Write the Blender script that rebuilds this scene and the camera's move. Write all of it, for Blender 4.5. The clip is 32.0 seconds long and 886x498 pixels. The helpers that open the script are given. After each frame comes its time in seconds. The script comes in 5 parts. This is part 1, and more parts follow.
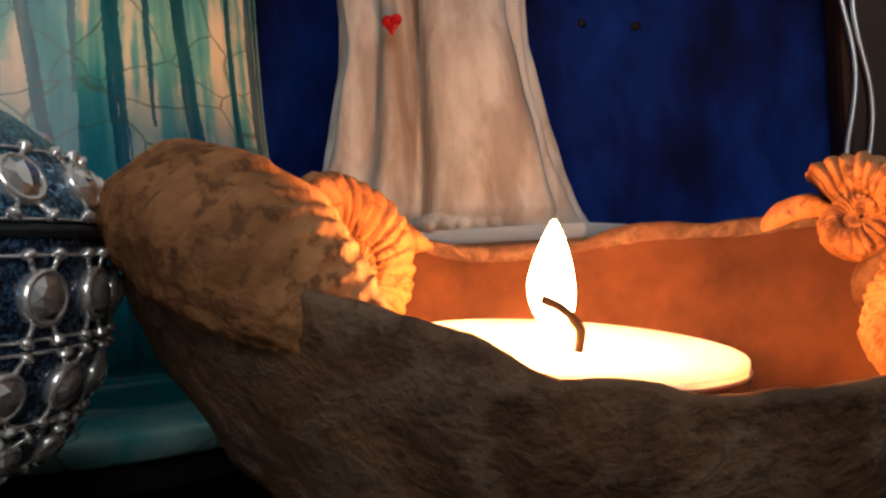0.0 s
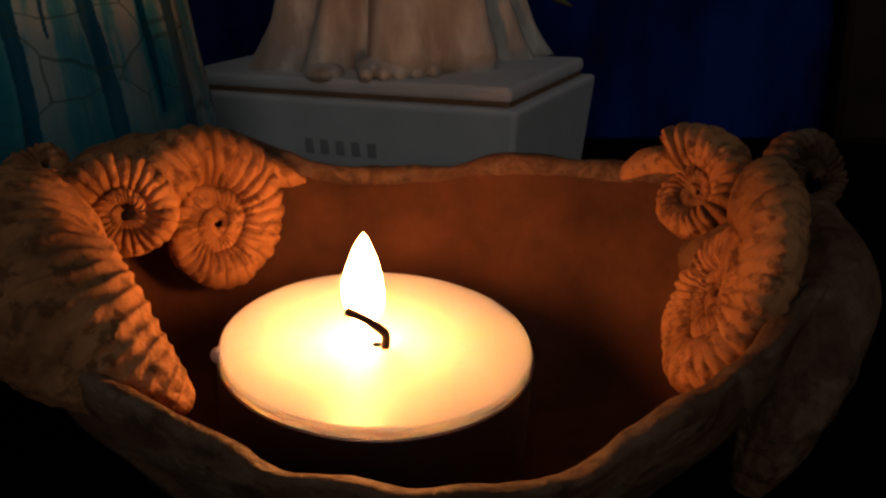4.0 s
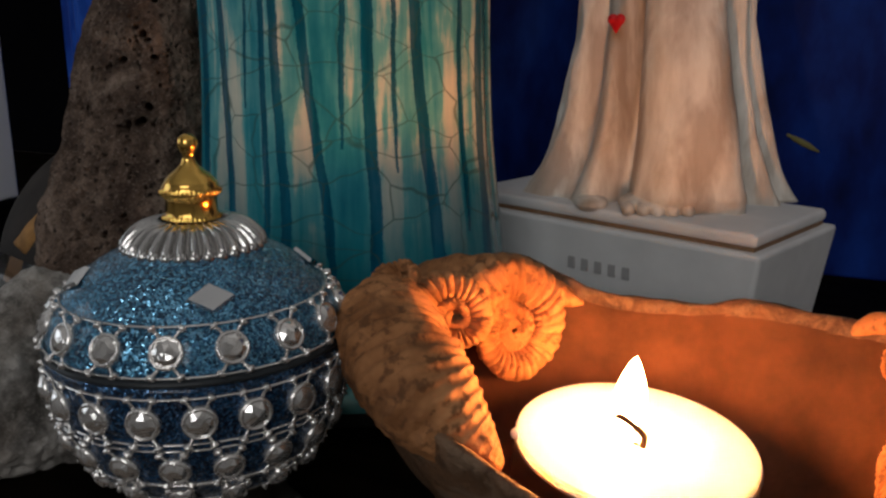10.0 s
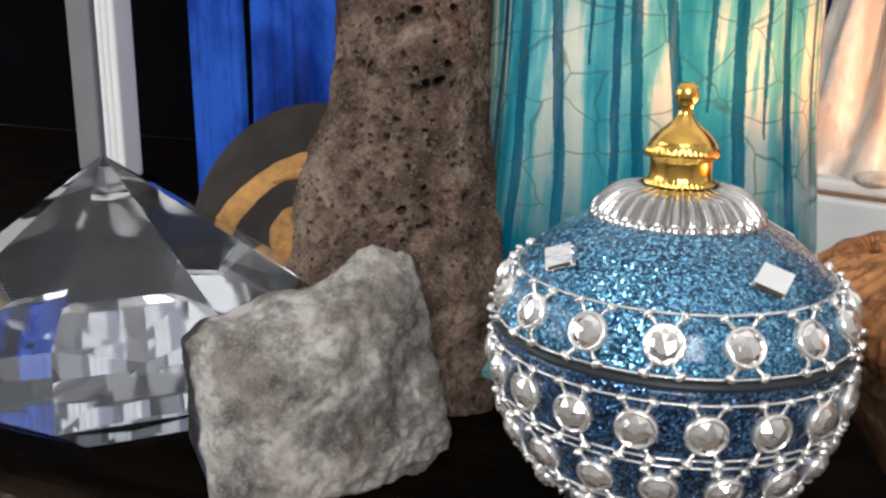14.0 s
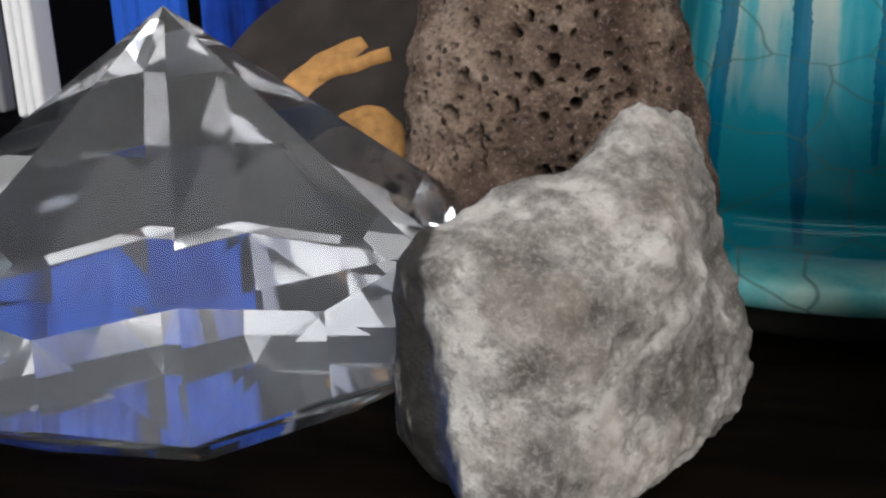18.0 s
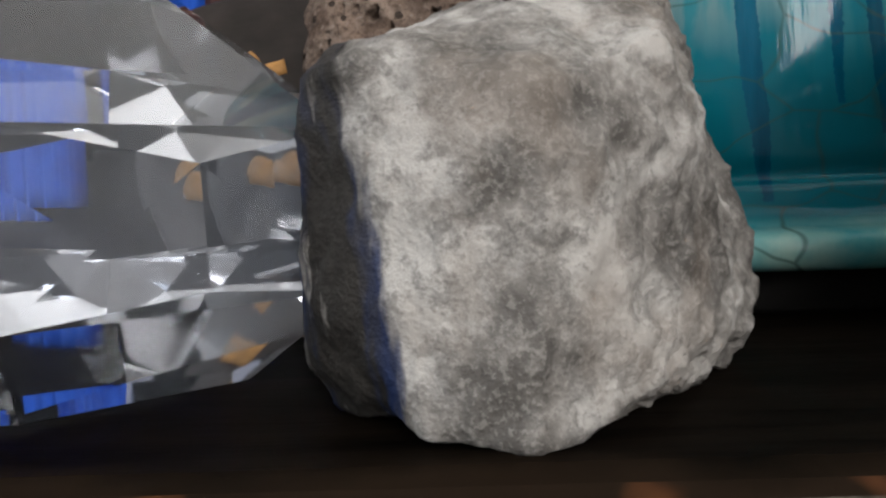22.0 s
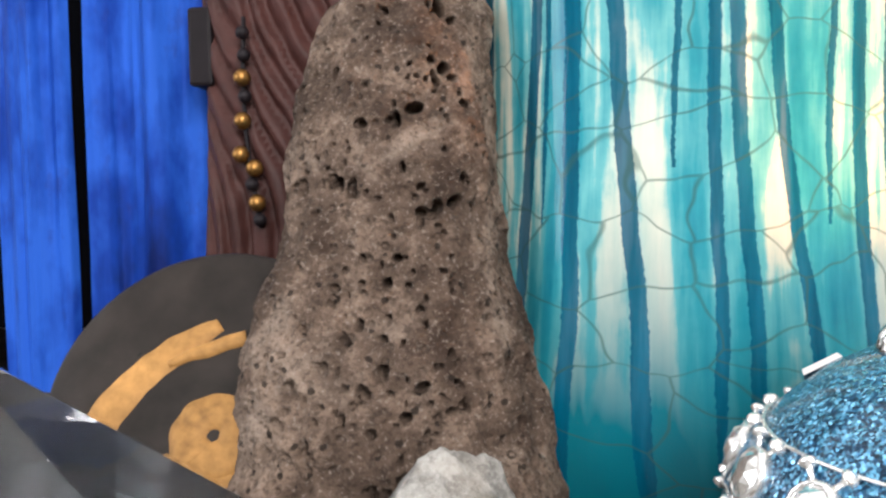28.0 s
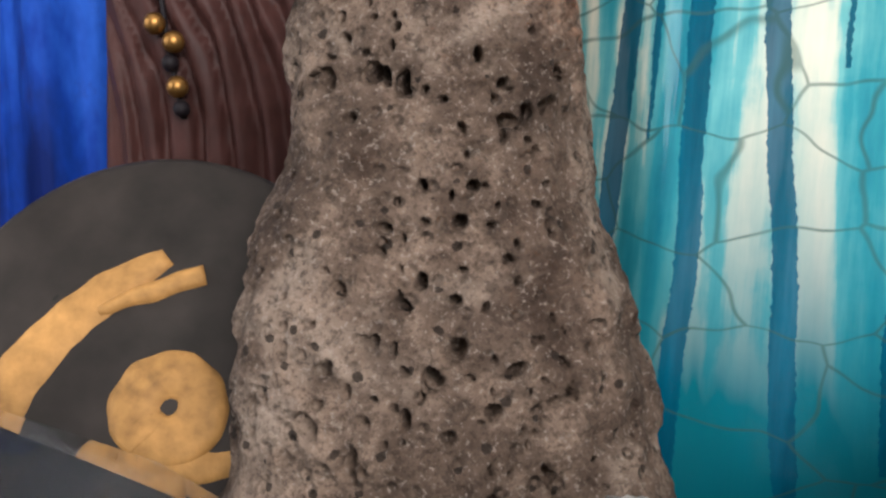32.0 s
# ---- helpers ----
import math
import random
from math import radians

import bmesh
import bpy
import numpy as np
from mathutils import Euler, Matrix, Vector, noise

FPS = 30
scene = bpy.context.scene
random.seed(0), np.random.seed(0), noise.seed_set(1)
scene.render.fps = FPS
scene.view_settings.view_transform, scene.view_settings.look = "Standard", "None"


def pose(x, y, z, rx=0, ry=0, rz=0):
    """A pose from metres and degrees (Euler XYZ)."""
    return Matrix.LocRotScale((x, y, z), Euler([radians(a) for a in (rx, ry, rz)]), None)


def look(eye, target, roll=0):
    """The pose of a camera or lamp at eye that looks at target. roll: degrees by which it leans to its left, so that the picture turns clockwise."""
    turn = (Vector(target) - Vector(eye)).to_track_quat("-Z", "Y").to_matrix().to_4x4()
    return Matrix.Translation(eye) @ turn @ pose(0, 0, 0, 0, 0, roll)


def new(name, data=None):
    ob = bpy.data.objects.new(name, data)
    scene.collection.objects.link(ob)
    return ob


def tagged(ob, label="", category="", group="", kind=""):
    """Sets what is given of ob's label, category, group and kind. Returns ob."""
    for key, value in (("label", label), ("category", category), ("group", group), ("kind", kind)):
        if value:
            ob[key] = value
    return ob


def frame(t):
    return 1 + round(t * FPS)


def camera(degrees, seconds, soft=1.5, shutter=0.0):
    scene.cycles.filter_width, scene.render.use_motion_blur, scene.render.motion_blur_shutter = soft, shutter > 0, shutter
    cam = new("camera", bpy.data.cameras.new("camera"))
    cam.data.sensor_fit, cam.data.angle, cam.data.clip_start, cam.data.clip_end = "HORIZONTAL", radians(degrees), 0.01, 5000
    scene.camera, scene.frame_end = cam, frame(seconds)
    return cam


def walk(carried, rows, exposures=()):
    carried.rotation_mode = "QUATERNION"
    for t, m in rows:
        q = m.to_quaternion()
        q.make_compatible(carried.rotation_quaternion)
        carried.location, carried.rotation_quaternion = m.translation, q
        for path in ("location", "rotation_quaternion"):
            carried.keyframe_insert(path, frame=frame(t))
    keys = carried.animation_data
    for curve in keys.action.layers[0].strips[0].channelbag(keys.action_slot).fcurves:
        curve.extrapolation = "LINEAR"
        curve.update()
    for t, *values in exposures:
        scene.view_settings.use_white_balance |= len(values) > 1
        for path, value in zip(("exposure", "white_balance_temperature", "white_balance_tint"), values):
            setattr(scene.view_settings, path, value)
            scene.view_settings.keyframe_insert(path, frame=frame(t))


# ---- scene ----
cam = camera(52.7, 32.0, soft=2.5)
PATH = [
    (0.0, (-0.0044, -0.0995, 0.0335), (-0.0131, 0.0002, 0.0338), -2.73),
    (0.5, (-0.0050, -0.0995, 0.0447), (-0.0127, -0.0002, 0.0361), -3.27),
    (1.0, (-0.0053, -0.0981, 0.0495), (-0.0113, 0.0009, 0.0370), -3.39),
    (1.5, (-0.0016, -0.0977, 0.0532), (-0.0086, 0.0006, 0.0368), -3.57),
    (2.0, (0.0010, -0.0975, 0.0555), (-0.0055, 0.0002, 0.0354), -3.04),
    (2.5, (0.0078, -0.0973, 0.0600), (-0.0015, -0.0010, 0.0346), -3.58),
    (3.0, (0.0115, -0.0968, 0.0641), (0.0026, -0.0019, 0.0338), -2.83),
    (3.5, (0.0185, -0.0968, 0.0675), (0.0063, -0.0036, 0.0334), -2.71),
    (5.5, (0.0436, -0.0963, 0.0732), (0.0132, -0.0072, 0.0394), -2.34),
    (6.0, (0.0480, -0.0999, 0.0731), (0.0141, -0.0114, 0.0413), -2.46),
    (6.5, (0.0504, -0.1055, 0.0719), (0.0142, -0.0169, 0.0430), -2.50),
    (7.0, (0.0525, -0.1106, 0.0722), (0.0142, -0.0222, 0.0452), -2.24),
    (7.5, (0.0528, -0.1167, 0.0742), (0.0139, -0.0283, 0.0482), -1.73),
    (8.0, (0.0507, -0.1201, 0.0785), (0.0111, -0.0322, 0.0518), -1.19),
    (8.5, (0.0467, -0.1215, 0.0817), (0.0058, -0.0342, 0.0553), -0.84),
    (9.0, (0.0414, -0.1232, 0.0836), (-0.0003, -0.0360, 0.0580), -0.71),
    (9.5, (0.0339, -0.1267, 0.0849), (-0.0071, -0.0389, 0.0600), -0.44),
    (10.0, (0.0249, -0.1305, 0.0862), (-0.0149, -0.0421, 0.0613), -0.00),
    (10.5, (0.0166, -0.1332, 0.0858), (-0.0227, -0.0446, 0.0613), 0.30),
    (11.0, (0.0064, -0.1367, 0.0847), (-0.0315, -0.0474, 0.0605), 0.74),
    (11.5, (-0.0046, -0.1396, 0.0844), (-0.0409, -0.0497, 0.0600), 1.12),
    (12.0, (-0.0150, -0.1419, 0.0845), (-0.0503, -0.0517, 0.0595), 1.36),
    (12.5, (-0.0239, -0.1420, 0.0838), (-0.0593, -0.0521, 0.0583), 1.19),
    (13.0, (-0.0341, -0.1421, 0.0822), (-0.0691, -0.0521, 0.0564), 1.24),
    (13.5, (-0.0441, -0.1407, 0.0796), (-0.0795, -0.0508, 0.0540), 1.05),
    (14.0, (-0.0559, -0.1400, 0.0776), (-0.0905, -0.0498, 0.0516), 0.92),
    (14.5, (-0.0709, -0.1415, 0.0753), (-0.1020, -0.0502, 0.0489), 1.62),
    (15.0, (-0.0809, -0.1408, 0.0726), (-0.1109, -0.0494, 0.0455), 1.30),
    (15.5, (-0.0895, -0.1385, 0.0674), (-0.1181, -0.0465, 0.0408), 1.56),
    (17.5, (-0.1197, -0.1187, 0.0570), (-0.1375, -0.0246, 0.0282), 0.22),
    (18.0, (-0.1242, -0.1111, 0.0529), (-0.1407, -0.0169, 0.0236), -1.10),
    (18.5, (-0.1324, -0.1053, 0.0447), (-0.1438, -0.0098, 0.0172), -1.38),
    (19.0, (-0.1369, -0.1006, 0.0383), (-0.1452, -0.0049, 0.0104), -0.93),
    (19.5, (-0.1383, -0.0971, 0.0315), (-0.1445, -0.0008, 0.0054), -2.20),
    (20.0, (-0.1374, -0.0945, 0.0284), (-0.1434, 0.0017, 0.0017), -1.64),
    (20.5, (-0.1358, -0.0931, 0.0259), (-0.1418, 0.0037, 0.0016), -1.06),
    (21.0, (-0.1350, -0.0921, 0.0219), (-0.1397, 0.0063, 0.0049), -1.92),
    (21.5, (-0.1333, -0.0919, 0.0188), (-0.1375, 0.0075, 0.0082), -2.67),
    (22.0, (-0.1303, -0.0936, 0.0172), (-0.1353, 0.0060, 0.0107), -2.51),
    (22.5, (-0.1270, -0.0972, 0.0165), (-0.1325, 0.0026, 0.0129), -2.06),
    (23.0, (-0.1219, -0.1022, 0.0180), (-0.1297, -0.0026, 0.0147), -1.80),
    (23.5, (-0.1153, -0.1080, 0.0208), (-0.1268, -0.0088, 0.0167), -2.31),
    (24.0, (-0.1108, -0.1132, 0.0228), (-0.1236, -0.0141, 0.0202), -2.37),
    (24.5, (-0.1115, -0.1165, 0.0225), (-0.1208, -0.0170, 0.0247), -1.90),
    (25.0, (-0.1099, -0.1185, 0.0264), (-0.1187, -0.0189, 0.0298), -1.61),
    (25.5, (-0.1079, -0.1198, 0.0347), (-0.1167, -0.0202, 0.0359), -1.82),
    (26.0, (-0.1029, -0.1170, 0.0403), (-0.1150, -0.0178, 0.0421), -1.99),
    (26.5, (-0.0969, -0.1078, 0.0417), (-0.1152, -0.0097, 0.0477), -1.39),
    (28.5, (-0.1122, -0.0962, 0.0724), (-0.1219, 0.0026, 0.0607), -0.61),
    (29.0, (-0.1150, -0.0915, 0.0738), (-0.1233, 0.0072, 0.0601), -0.67),
    (29.5, (-0.1171, -0.0864, 0.0741), (-0.1247, 0.0122, 0.0591), -0.62),
    (30.0, (-0.1191, -0.0806, 0.0741), (-0.1266, 0.0178, 0.0577), -0.65),
    (30.5, (-0.1220, -0.0753, 0.0734), (-0.1288, 0.0228, 0.0554), -0.63),
    (31.0, (-0.1291, -0.0694, 0.0712), (-0.1307, 0.0288, 0.0527), 0.33),
    (31.5, (-0.1329, -0.0657, 0.0693), (-0.1316, 0.0324, 0.0500), 0.92),
    (32.0, (-0.1356, -0.0635, 0.0678), (-0.1314, 0.0343, 0.0474), 1.03),
]
EXPOSURES = [(0.0, -2.15), (1.0, -3.4), (2.0, -4.1), (3.0, -4.5), (7.0, -4.3), (8.0, -3.7), (9.0, -2.95), (10.0, -2.45), (11.0, -2.3), (12.0, -1.6),
             (13.0, -0.95), (15.0, -0.3), (18.0, -0.4), (19.5, -0.75), (20.5, -0.7), (22.0, -0.4), (24.0, 0.05), (26.0, 0.05), (29.0, 0.35), (30.0, 0.35), (32.0, 0.15)]
walk(cam, [(t, look(eye, target, roll)) for t, eye, target, roll in PATH], EXPOSURES)

# ---- world and light ----
world = bpy.data.worlds.new("world")
scene.world = world
world.use_nodes = True
wn, wl = world.node_tree.nodes, world.node_tree.links
wn.clear()
sky = wn.new("ShaderNodeTexSky")
sky.sky_type, sky.sun_disc = "NISHITA", False
sky.sun_elevation, sky.sun_rotation = radians(35), radians(150)
wbg = wn.new("ShaderNodeBackground")
wbg.inputs["Strength"].default_value = 0.1
wout = wn.new("ShaderNodeOutputWorld")
wl.new(sky.outputs[0], wbg.inputs[0])
wl.new(wbg.outputs[0], wout.inputs[0])

WINDOW = dict(x=0.35, z=0.80, w=1.0, h=0.8, y=-1.6)
lamp = bpy.data.lights.new("window_light", "AREA")
lamp.shape, lamp.size, lamp.size_y, lamp.energy, lamp.color = "RECTANGLE", WINDOW["w"] - 0.1, WINDOW["h"] - 0.1, 40.0, (1.0, 0.98, 0.96)
window_light = new("window_light", lamp)
window_light.matrix_world = look((WINDOW["x"], WINDOW["y"] + 0.03, WINDOW["z"]), (WINDOW["x"] - 0.2, 0.5, WINDOW["z"] - 0.1))
# added side light from an unseen opening, brightens the glass diamond
SIDE_FILL = dict(x=-1.7, y=-0.55, z=0.55, w=1.0, h=0.9)
side = bpy.data.lights.new("side_fill_light", "AREA")
side.shape, side.size, side.size_y, side.energy, side.color = "RECTANGLE", SIDE_FILL["w"] - 0.1, SIDE_FILL["h"] - 0.1, 15.0, (0.90, 0.95, 1.0)
side_light = new("side_fill_light", side)
side_light.matrix_world = look((SIDE_FILL["x"] + 0.03, SIDE_FILL["y"], SIDE_FILL["z"]), (0.0, SIDE_FILL["y"] + 0.3, SIDE_FILL["z"] - 0.3))
FLAME = 2350.0  # strength of the candle flame

# ---- materials ----


def mat(name):
    m = bpy.data.materials.new(name)
    m.use_nodes = True
    nt = m.node_tree
    b = nt.nodes["Principled BSDF"]
    return m, nt, b


def node(nt, kind, ins=None, **props):
    n = nt.nodes.new(kind)
    for k, v in props.items():
        setattr(n, k, v)
    for k, v in (ins or {}).items():
        if isinstance(v, bpy.types.NodeSocket):
            nt.links.new(v, n.inputs[k])
        else:
            n.inputs[k].default_value = v
    return n


def coords(nt, scale=(1, 1, 1)):
    tc = node(nt, "ShaderNodeTexCoord")
    mp = node(nt, "ShaderNodeMapping", {"Vector": tc.outputs["Object"], "Scale": scale})
    return mp.outputs[0]


def ramp(nt, fac, stops):
    r = node(nt, "ShaderNodeValToRGB", {"Fac": fac})
    els = r.color_ramp.elements
    while len(els) < len(stops):
        els.new(0.5)
    for e, (p, c) in zip(els, stops):
        e.position, e.color = p, (*c, 1) if len(c) == 3 else c
    return r.outputs[0]


def mix(nt, fac, a, b, mode="MIX"):
    n = node(nt, "ShaderNodeMix", data_type="RGBA", blend_type=mode)
    for key, v in ((0, fac), (6, a), (7, b)):
        if isinstance(v, bpy.types.NodeSocket):
            nt.links.new(v, n.inputs[key])
        else:
            n.inputs[key].default_value = (*v, 1) if isinstance(v, tuple) and len(v) == 3 else v
    return n.outputs[2]


def noise_tex(nt, vec, scale, detail=4.0, rough=0.55, distortion=0.0):
    return node(nt, "ShaderNodeTexNoise", {"Vector": vec, "Scale": scale, "Detail": detail, "Roughness": rough, "Distortion": distortion}).outputs[0]


def voronoi(nt, vec, scale, feature="F1", out="Distance", rand=1.0):
    return node(nt, "ShaderNodeTexVoronoi", {"Vector": vec, "Scale": scale, "Randomness": rand}, feature=feature).outputs[out]


def math_node(nt, op, a, b=0.0, c=0.0):
    n = node(nt, "ShaderNodeMath", operation=op)
    for i, v in enumerate((a, b, c)):
        if isinstance(v, bpy.types.NodeSocket):
            nt.links.new(v, n.inputs[i])
        else:
            n.inputs[i].default_value = v
    return n.outputs[0]


def bump(nt, b, height, strength, distance):
    n = node(nt, "ShaderNodeBump", {"Height": height, "Strength": strength, "Distance": distance})
    nt.links.new(n.outputs[0], b.inputs["Normal"])
    return n


def plain(name, color, rough=0.5, metal=0.0, grain=0.15, scale=300.0, bumpy=0.0002, spec=0.2):
    """A surface of one colour with grain and stains at two scales."""
    m, nt, b = mat(name)
    v = coords(nt)
    n1, n2 = noise_tex(nt, v, scale), noise_tex(nt, v, scale / 9, 3.0)
    both = math_node(nt, "MULTIPLY_ADD", n1, 0.5, math_node(nt, "MULTIPLY", n2, 0.5))
    dark = tuple(c * (1 - grain * 2) for c in color)
    light = tuple(min(1.0, c * (1 + grain)) for c in color)
    nt.links.new(ramp(nt, both, [(0.3, dark), (0.7, light)]), b.inputs["Base Color"])
    b.inputs["Roughness"].default_value, b.inputs["Metallic"].default_value = rough, metal
    b.inputs["Specular IOR Level"].default_value = spec
    bump(nt, b, n1, 0.4, bumpy)
    return m


def make_materials():
    M = {}
    # dark stained wood of the shelf, worn to red-brown along the edge
    m, nt, b = mat("dark_wood")
    v = coords(nt, (1, 9, 9))
    grain = noise_tex(nt, v, 22.0, 6.0, 0.6, 0.6)
    wear = noise_tex(nt, coords(nt), 60.0, 5.0, 0.65)
    col = ramp(nt, grain, [(0.3, (0.001, 0.0008, 0.0006)), (0.7, (0.007, 0.005, 0.0034))])
    geo = node(nt, "ShaderNodeNewGeometry")
    blot = ramp(nt, noise_tex(nt, coords(nt), 75.0, 3.0, 0.6), [(0.57, (0, 0, 0)), (0.68, (1, 1, 1))])
    front = math_node(nt, "LESS_THAN", node(nt, "ShaderNodeSeparateXYZ", {"Vector": geo.outputs["Normal"]}).outputs[1], -0.5)
    col = mix(nt, math_node(nt, "MULTIPLY", math_node(nt, "MULTIPLY", blot, front), 0.8), col, (0.17, 0.062, 0.024))
    wy = node(nt, "ShaderNodeSeparateXYZ", {"Vector": node(nt, "ShaderNodeTexCoord").outputs["Object"]}).outputs[1]
    worn = ramp(nt, math_node(nt, "MULTIPLY_ADD", wy, -120.0, math_node(nt, "MULTIPLY_ADD", wear, 1.6, -4.9)), [(0.35, (0, 0, 0)), (0.85, (1, 1, 1))])
    upward = math_node(nt, "GREATER_THAN", node(nt, "ShaderNodeSeparateXYZ", {"Vector": geo.outputs["Normal"]}).outputs[2], 0.3)
    col = mix(nt, math_node(nt, "MULTIPLY", math_node(nt, "MULTIPLY", worn, upward), 0.4), col, (0.030, 0.019, 0.012))
    zed = node(nt, "ShaderNodeSeparateXYZ", {"Vector": node(nt, "ShaderNodeTexCoord").outputs["Object"]}).outputs[2]
    # thin broken pale line just below the top edge
    line = math_node(nt, "LESS_THAN", math_node(nt, "ABSOLUTE", math_node(nt, "ADD", zed, 0.0019)), 0.0004)
    line_gaps = ramp(nt, noise_tex(nt, coords(nt), 120.0, 5.0, 0.7), [(0.46, (0, 0, 0)), (0.60, (1, 1, 1))])
    col = mix(nt, math_node(nt, "MULTIPLY", math_node(nt, "MULTIPLY", line, line_gaps), 0.6), col, (0.11, 0.095, 0.08))
    nt.links.new(col, b.inputs["Base Color"])
    nt.links.new(ramp(nt, wear, [(0.3, (0.45,) * 3), (0.7, (0.6,) * 3)]), b.inputs["Roughness"])
    b.inputs["Specular IOR Level"].default_value = 0.01
    bump(nt, b, grain, 0.35, 0.0004)
    M["wood"] = m
    # glazed crackle ceramic with running stripes
    m, nt, b = mat("crackle_glaze")
    tc = node(nt, "ShaderNodeTexCoord")
    sep = node(nt, "ShaderNodeSeparateXYZ", {"Vector": tc.outputs["Object"]})
    ang = math_node(nt, "ARCTAN2", sep.outputs[0], math_node(nt, "MULTIPLY", sep.outputs[1], -1.0))
    z = sep.outputs[2]
    run = node(nt, "ShaderNodeCombineXYZ", {"X": math_node(nt, "MULTIPLY", ang, 0.036), "Y": math_node(nt, "MULTIPLY", z, 0.10), "Z": 0.0}).outputs[0]
    broad = noise_tex(nt, run, 120.0, 3.0, 0.5, 0.3)
    fine = noise_tex(nt, run, 330.0, 4.0, 0.6)
    mott = noise_tex(nt, tc.outputs["Object"], 90.0, 5.0, 0.6)
    tone = math_node(nt, "ADD", math_node(nt, "MULTIPLY", broad, 0.75), math_node(nt, "MULTIPLY", fine, 0.25))
    tone = math_node(nt, "ADD", tone, math_node(nt, "MULTIPLY", math_node(nt, "SUBTRACT", mott, 0.5), 0.16))
    col = ramp(nt, tone, [(0.36, (0.006, 0.14, 0.21)), (0.45, (0.03, 0.25, 0.305)), (0.52, (0.13, 0.39, 0.41)), (0.56, (0.50, 0.57, 0.49)), (0.64, (0.76, 0.70, 0.57))])
    # lower body: the glaze pools to an even deep teal
    pool = ramp(nt, math_node(nt, "MULTIPLY_ADD", z, 20.0, math_node(nt, "MULTIPLY", broad, -0.9)), [(0.12, (1, 1, 1)), (0.85, (0, 0, 0))])
    col = mix(nt, pool, col, (0.003, 0.125, 0.165))
    foot = ramp(nt, math_node(nt, "MULTIPLY", z, 20.0), [(0.20, (1, 1, 1)), (0.245, (0, 0, 0))])
    col = mix(nt, foot, col, ramp(nt, mott, [(0.35, (0.05, 0.33, 0.36)), (0.7, (0.35, 0.55, 0.48))]))
    wob = math_node(nt, "MULTIPLY", math_node(nt, "SUBTRACT", noise_tex(nt, node(nt, "ShaderNodeCombineXYZ", {"Z": z}).outputs[0], 30.0, 2.0), 0.5), 0.10)
    jag = math_node(nt, "MULTIPLY", math_node(nt, "SUBTRACT", noise_tex(nt, tc.outputs["Object"], 1300.0, 2.0), 0.5), 0.019)
    here = math_node(nt, "ADD", math_node(nt, "ADD", ang, wob), jag)
    drips = None
    for a, w, end, lean in STRIPES:
        centre = math_node(nt, "MULTIPLY_ADD", math_node(nt, "SUBTRACT", z, end), lean, a)
        d = math_node(nt, "ABSOLUTE", math_node(nt, "SUBTRACT", here, centre))
        s = math_node(nt, "LESS_THAN", d, math_node(nt, "MULTIPLY", math_node(nt, "MINIMUM", math_node(nt, "MULTIPLY_ADD", math_node(nt, "SUBTRACT", z, end), 45.0, 0.45), 1.0), w))
        s = math_node(nt, "MULTIPLY", s, math_node(nt, "GREATER_THAN", z, end))
        drips = s if drips is None else math_node(nt, "MAXIMUM", drips, s)
    col = mix(nt, math_node(nt, "MULTIPLY", drips, 0.9), col, ramp(nt, fine, [(0.3, (0.0, 0.042, 0.085)), (0.7, (0.0, 0.10, 0.175))]))
    crk = node(nt, "ShaderNodeCombineXYZ", {"X": math_node(nt, "MULTIPLY", ang, 0.026), "Y": math_node(nt, "MULTIPLY", z, 1.15), "Z": 0.0}).outputs[0]
    crk = node(nt, "ShaderNodeVectorMath", {0: crk, 1: node(nt, "ShaderNodeVectorMath", {0: node(nt, "ShaderNodeTexNoise", {"Vector": tc.outputs["Object"], "Scale": 70.0}).outputs["Color"], "Scale": 0.006}, operation="SCALE").outputs[0]}, operation="ADD").outputs[0]
    cd = voronoi(nt, crk, 96.0, "DISTANCE_TO_EDGE")
    crack = ramp(nt, cd, [(0.005, (1, 1, 1)), (0.021, (0, 0, 0))])
    col = mix(nt, math_node(nt, "MULTIPLY", crack, math_node(nt, "MULTIPLY_ADD", fine, 0.9, 0.15)), col, (0.035, 0.085, 0.075))
    nt.links.new(col, b.inputs["Base Color"])
    b.inputs["Roughness"].default_value = 0.09
    b.inputs["Specular IOR Level"].default_value = 0.22
    bump(nt, b, math_node(nt, "ADD", math_node(nt, "MULTIPLY", noise_tex(nt, run, 500.0, 3.0), 0.5), math_node(nt, "MULTIPLY", drips, 0.4)), 0.35, 0.0006)
    M["glaze"] = m
    # painted plaster of the statue, browned in the hollows
    m, nt, b = mat("antiqued_plaster")
    v = coords(nt)
    n1 = noise_tex(nt, coords(nt, (1, 1, 0.25)), 160.0, 5.0, 0.6)
    n2 = noise_tex(nt, coords(nt, (1, 1, 0.35)), 70.0, 4.0, 0.6, 0.4)
    col = ramp(nt, n1, [(0.3, (0.50, 0.43, 0.36)), (0.62, (0.76, 0.71, 0.64))])
    col = mix(nt, math_node(nt, "MULTIPLY", ramp(nt, n2, [(0.47, (0, 0, 0)), (0.60, (1, 1, 1))]), 0.62), col, (0.30, 0.205, 0.14))
    nt.links.new(col, b.inputs["Base Color"])
    b.inputs["Roughness"].default_value = 0.55
    bump(nt, b, noise_tex(nt, v, 500.0, 4.0), 0.25, 0.0004)
    M["plaster"] = m
    M["plinth_white"] = plain("plinth_white", (0.70, 0.69, 0.69), 0.6, 0.0, 0.08, 90.0, 0.0004)
    # unglazed fired clay with dark wash in the hollows
    m, nt, b = mat("fired_clay")
    v = coords(nt)
    n1, n2 = noise_tex(nt, v, 420.0, 6.0, 0.65), noise_tex(nt, v, 70.0, 4.0, 0.6)
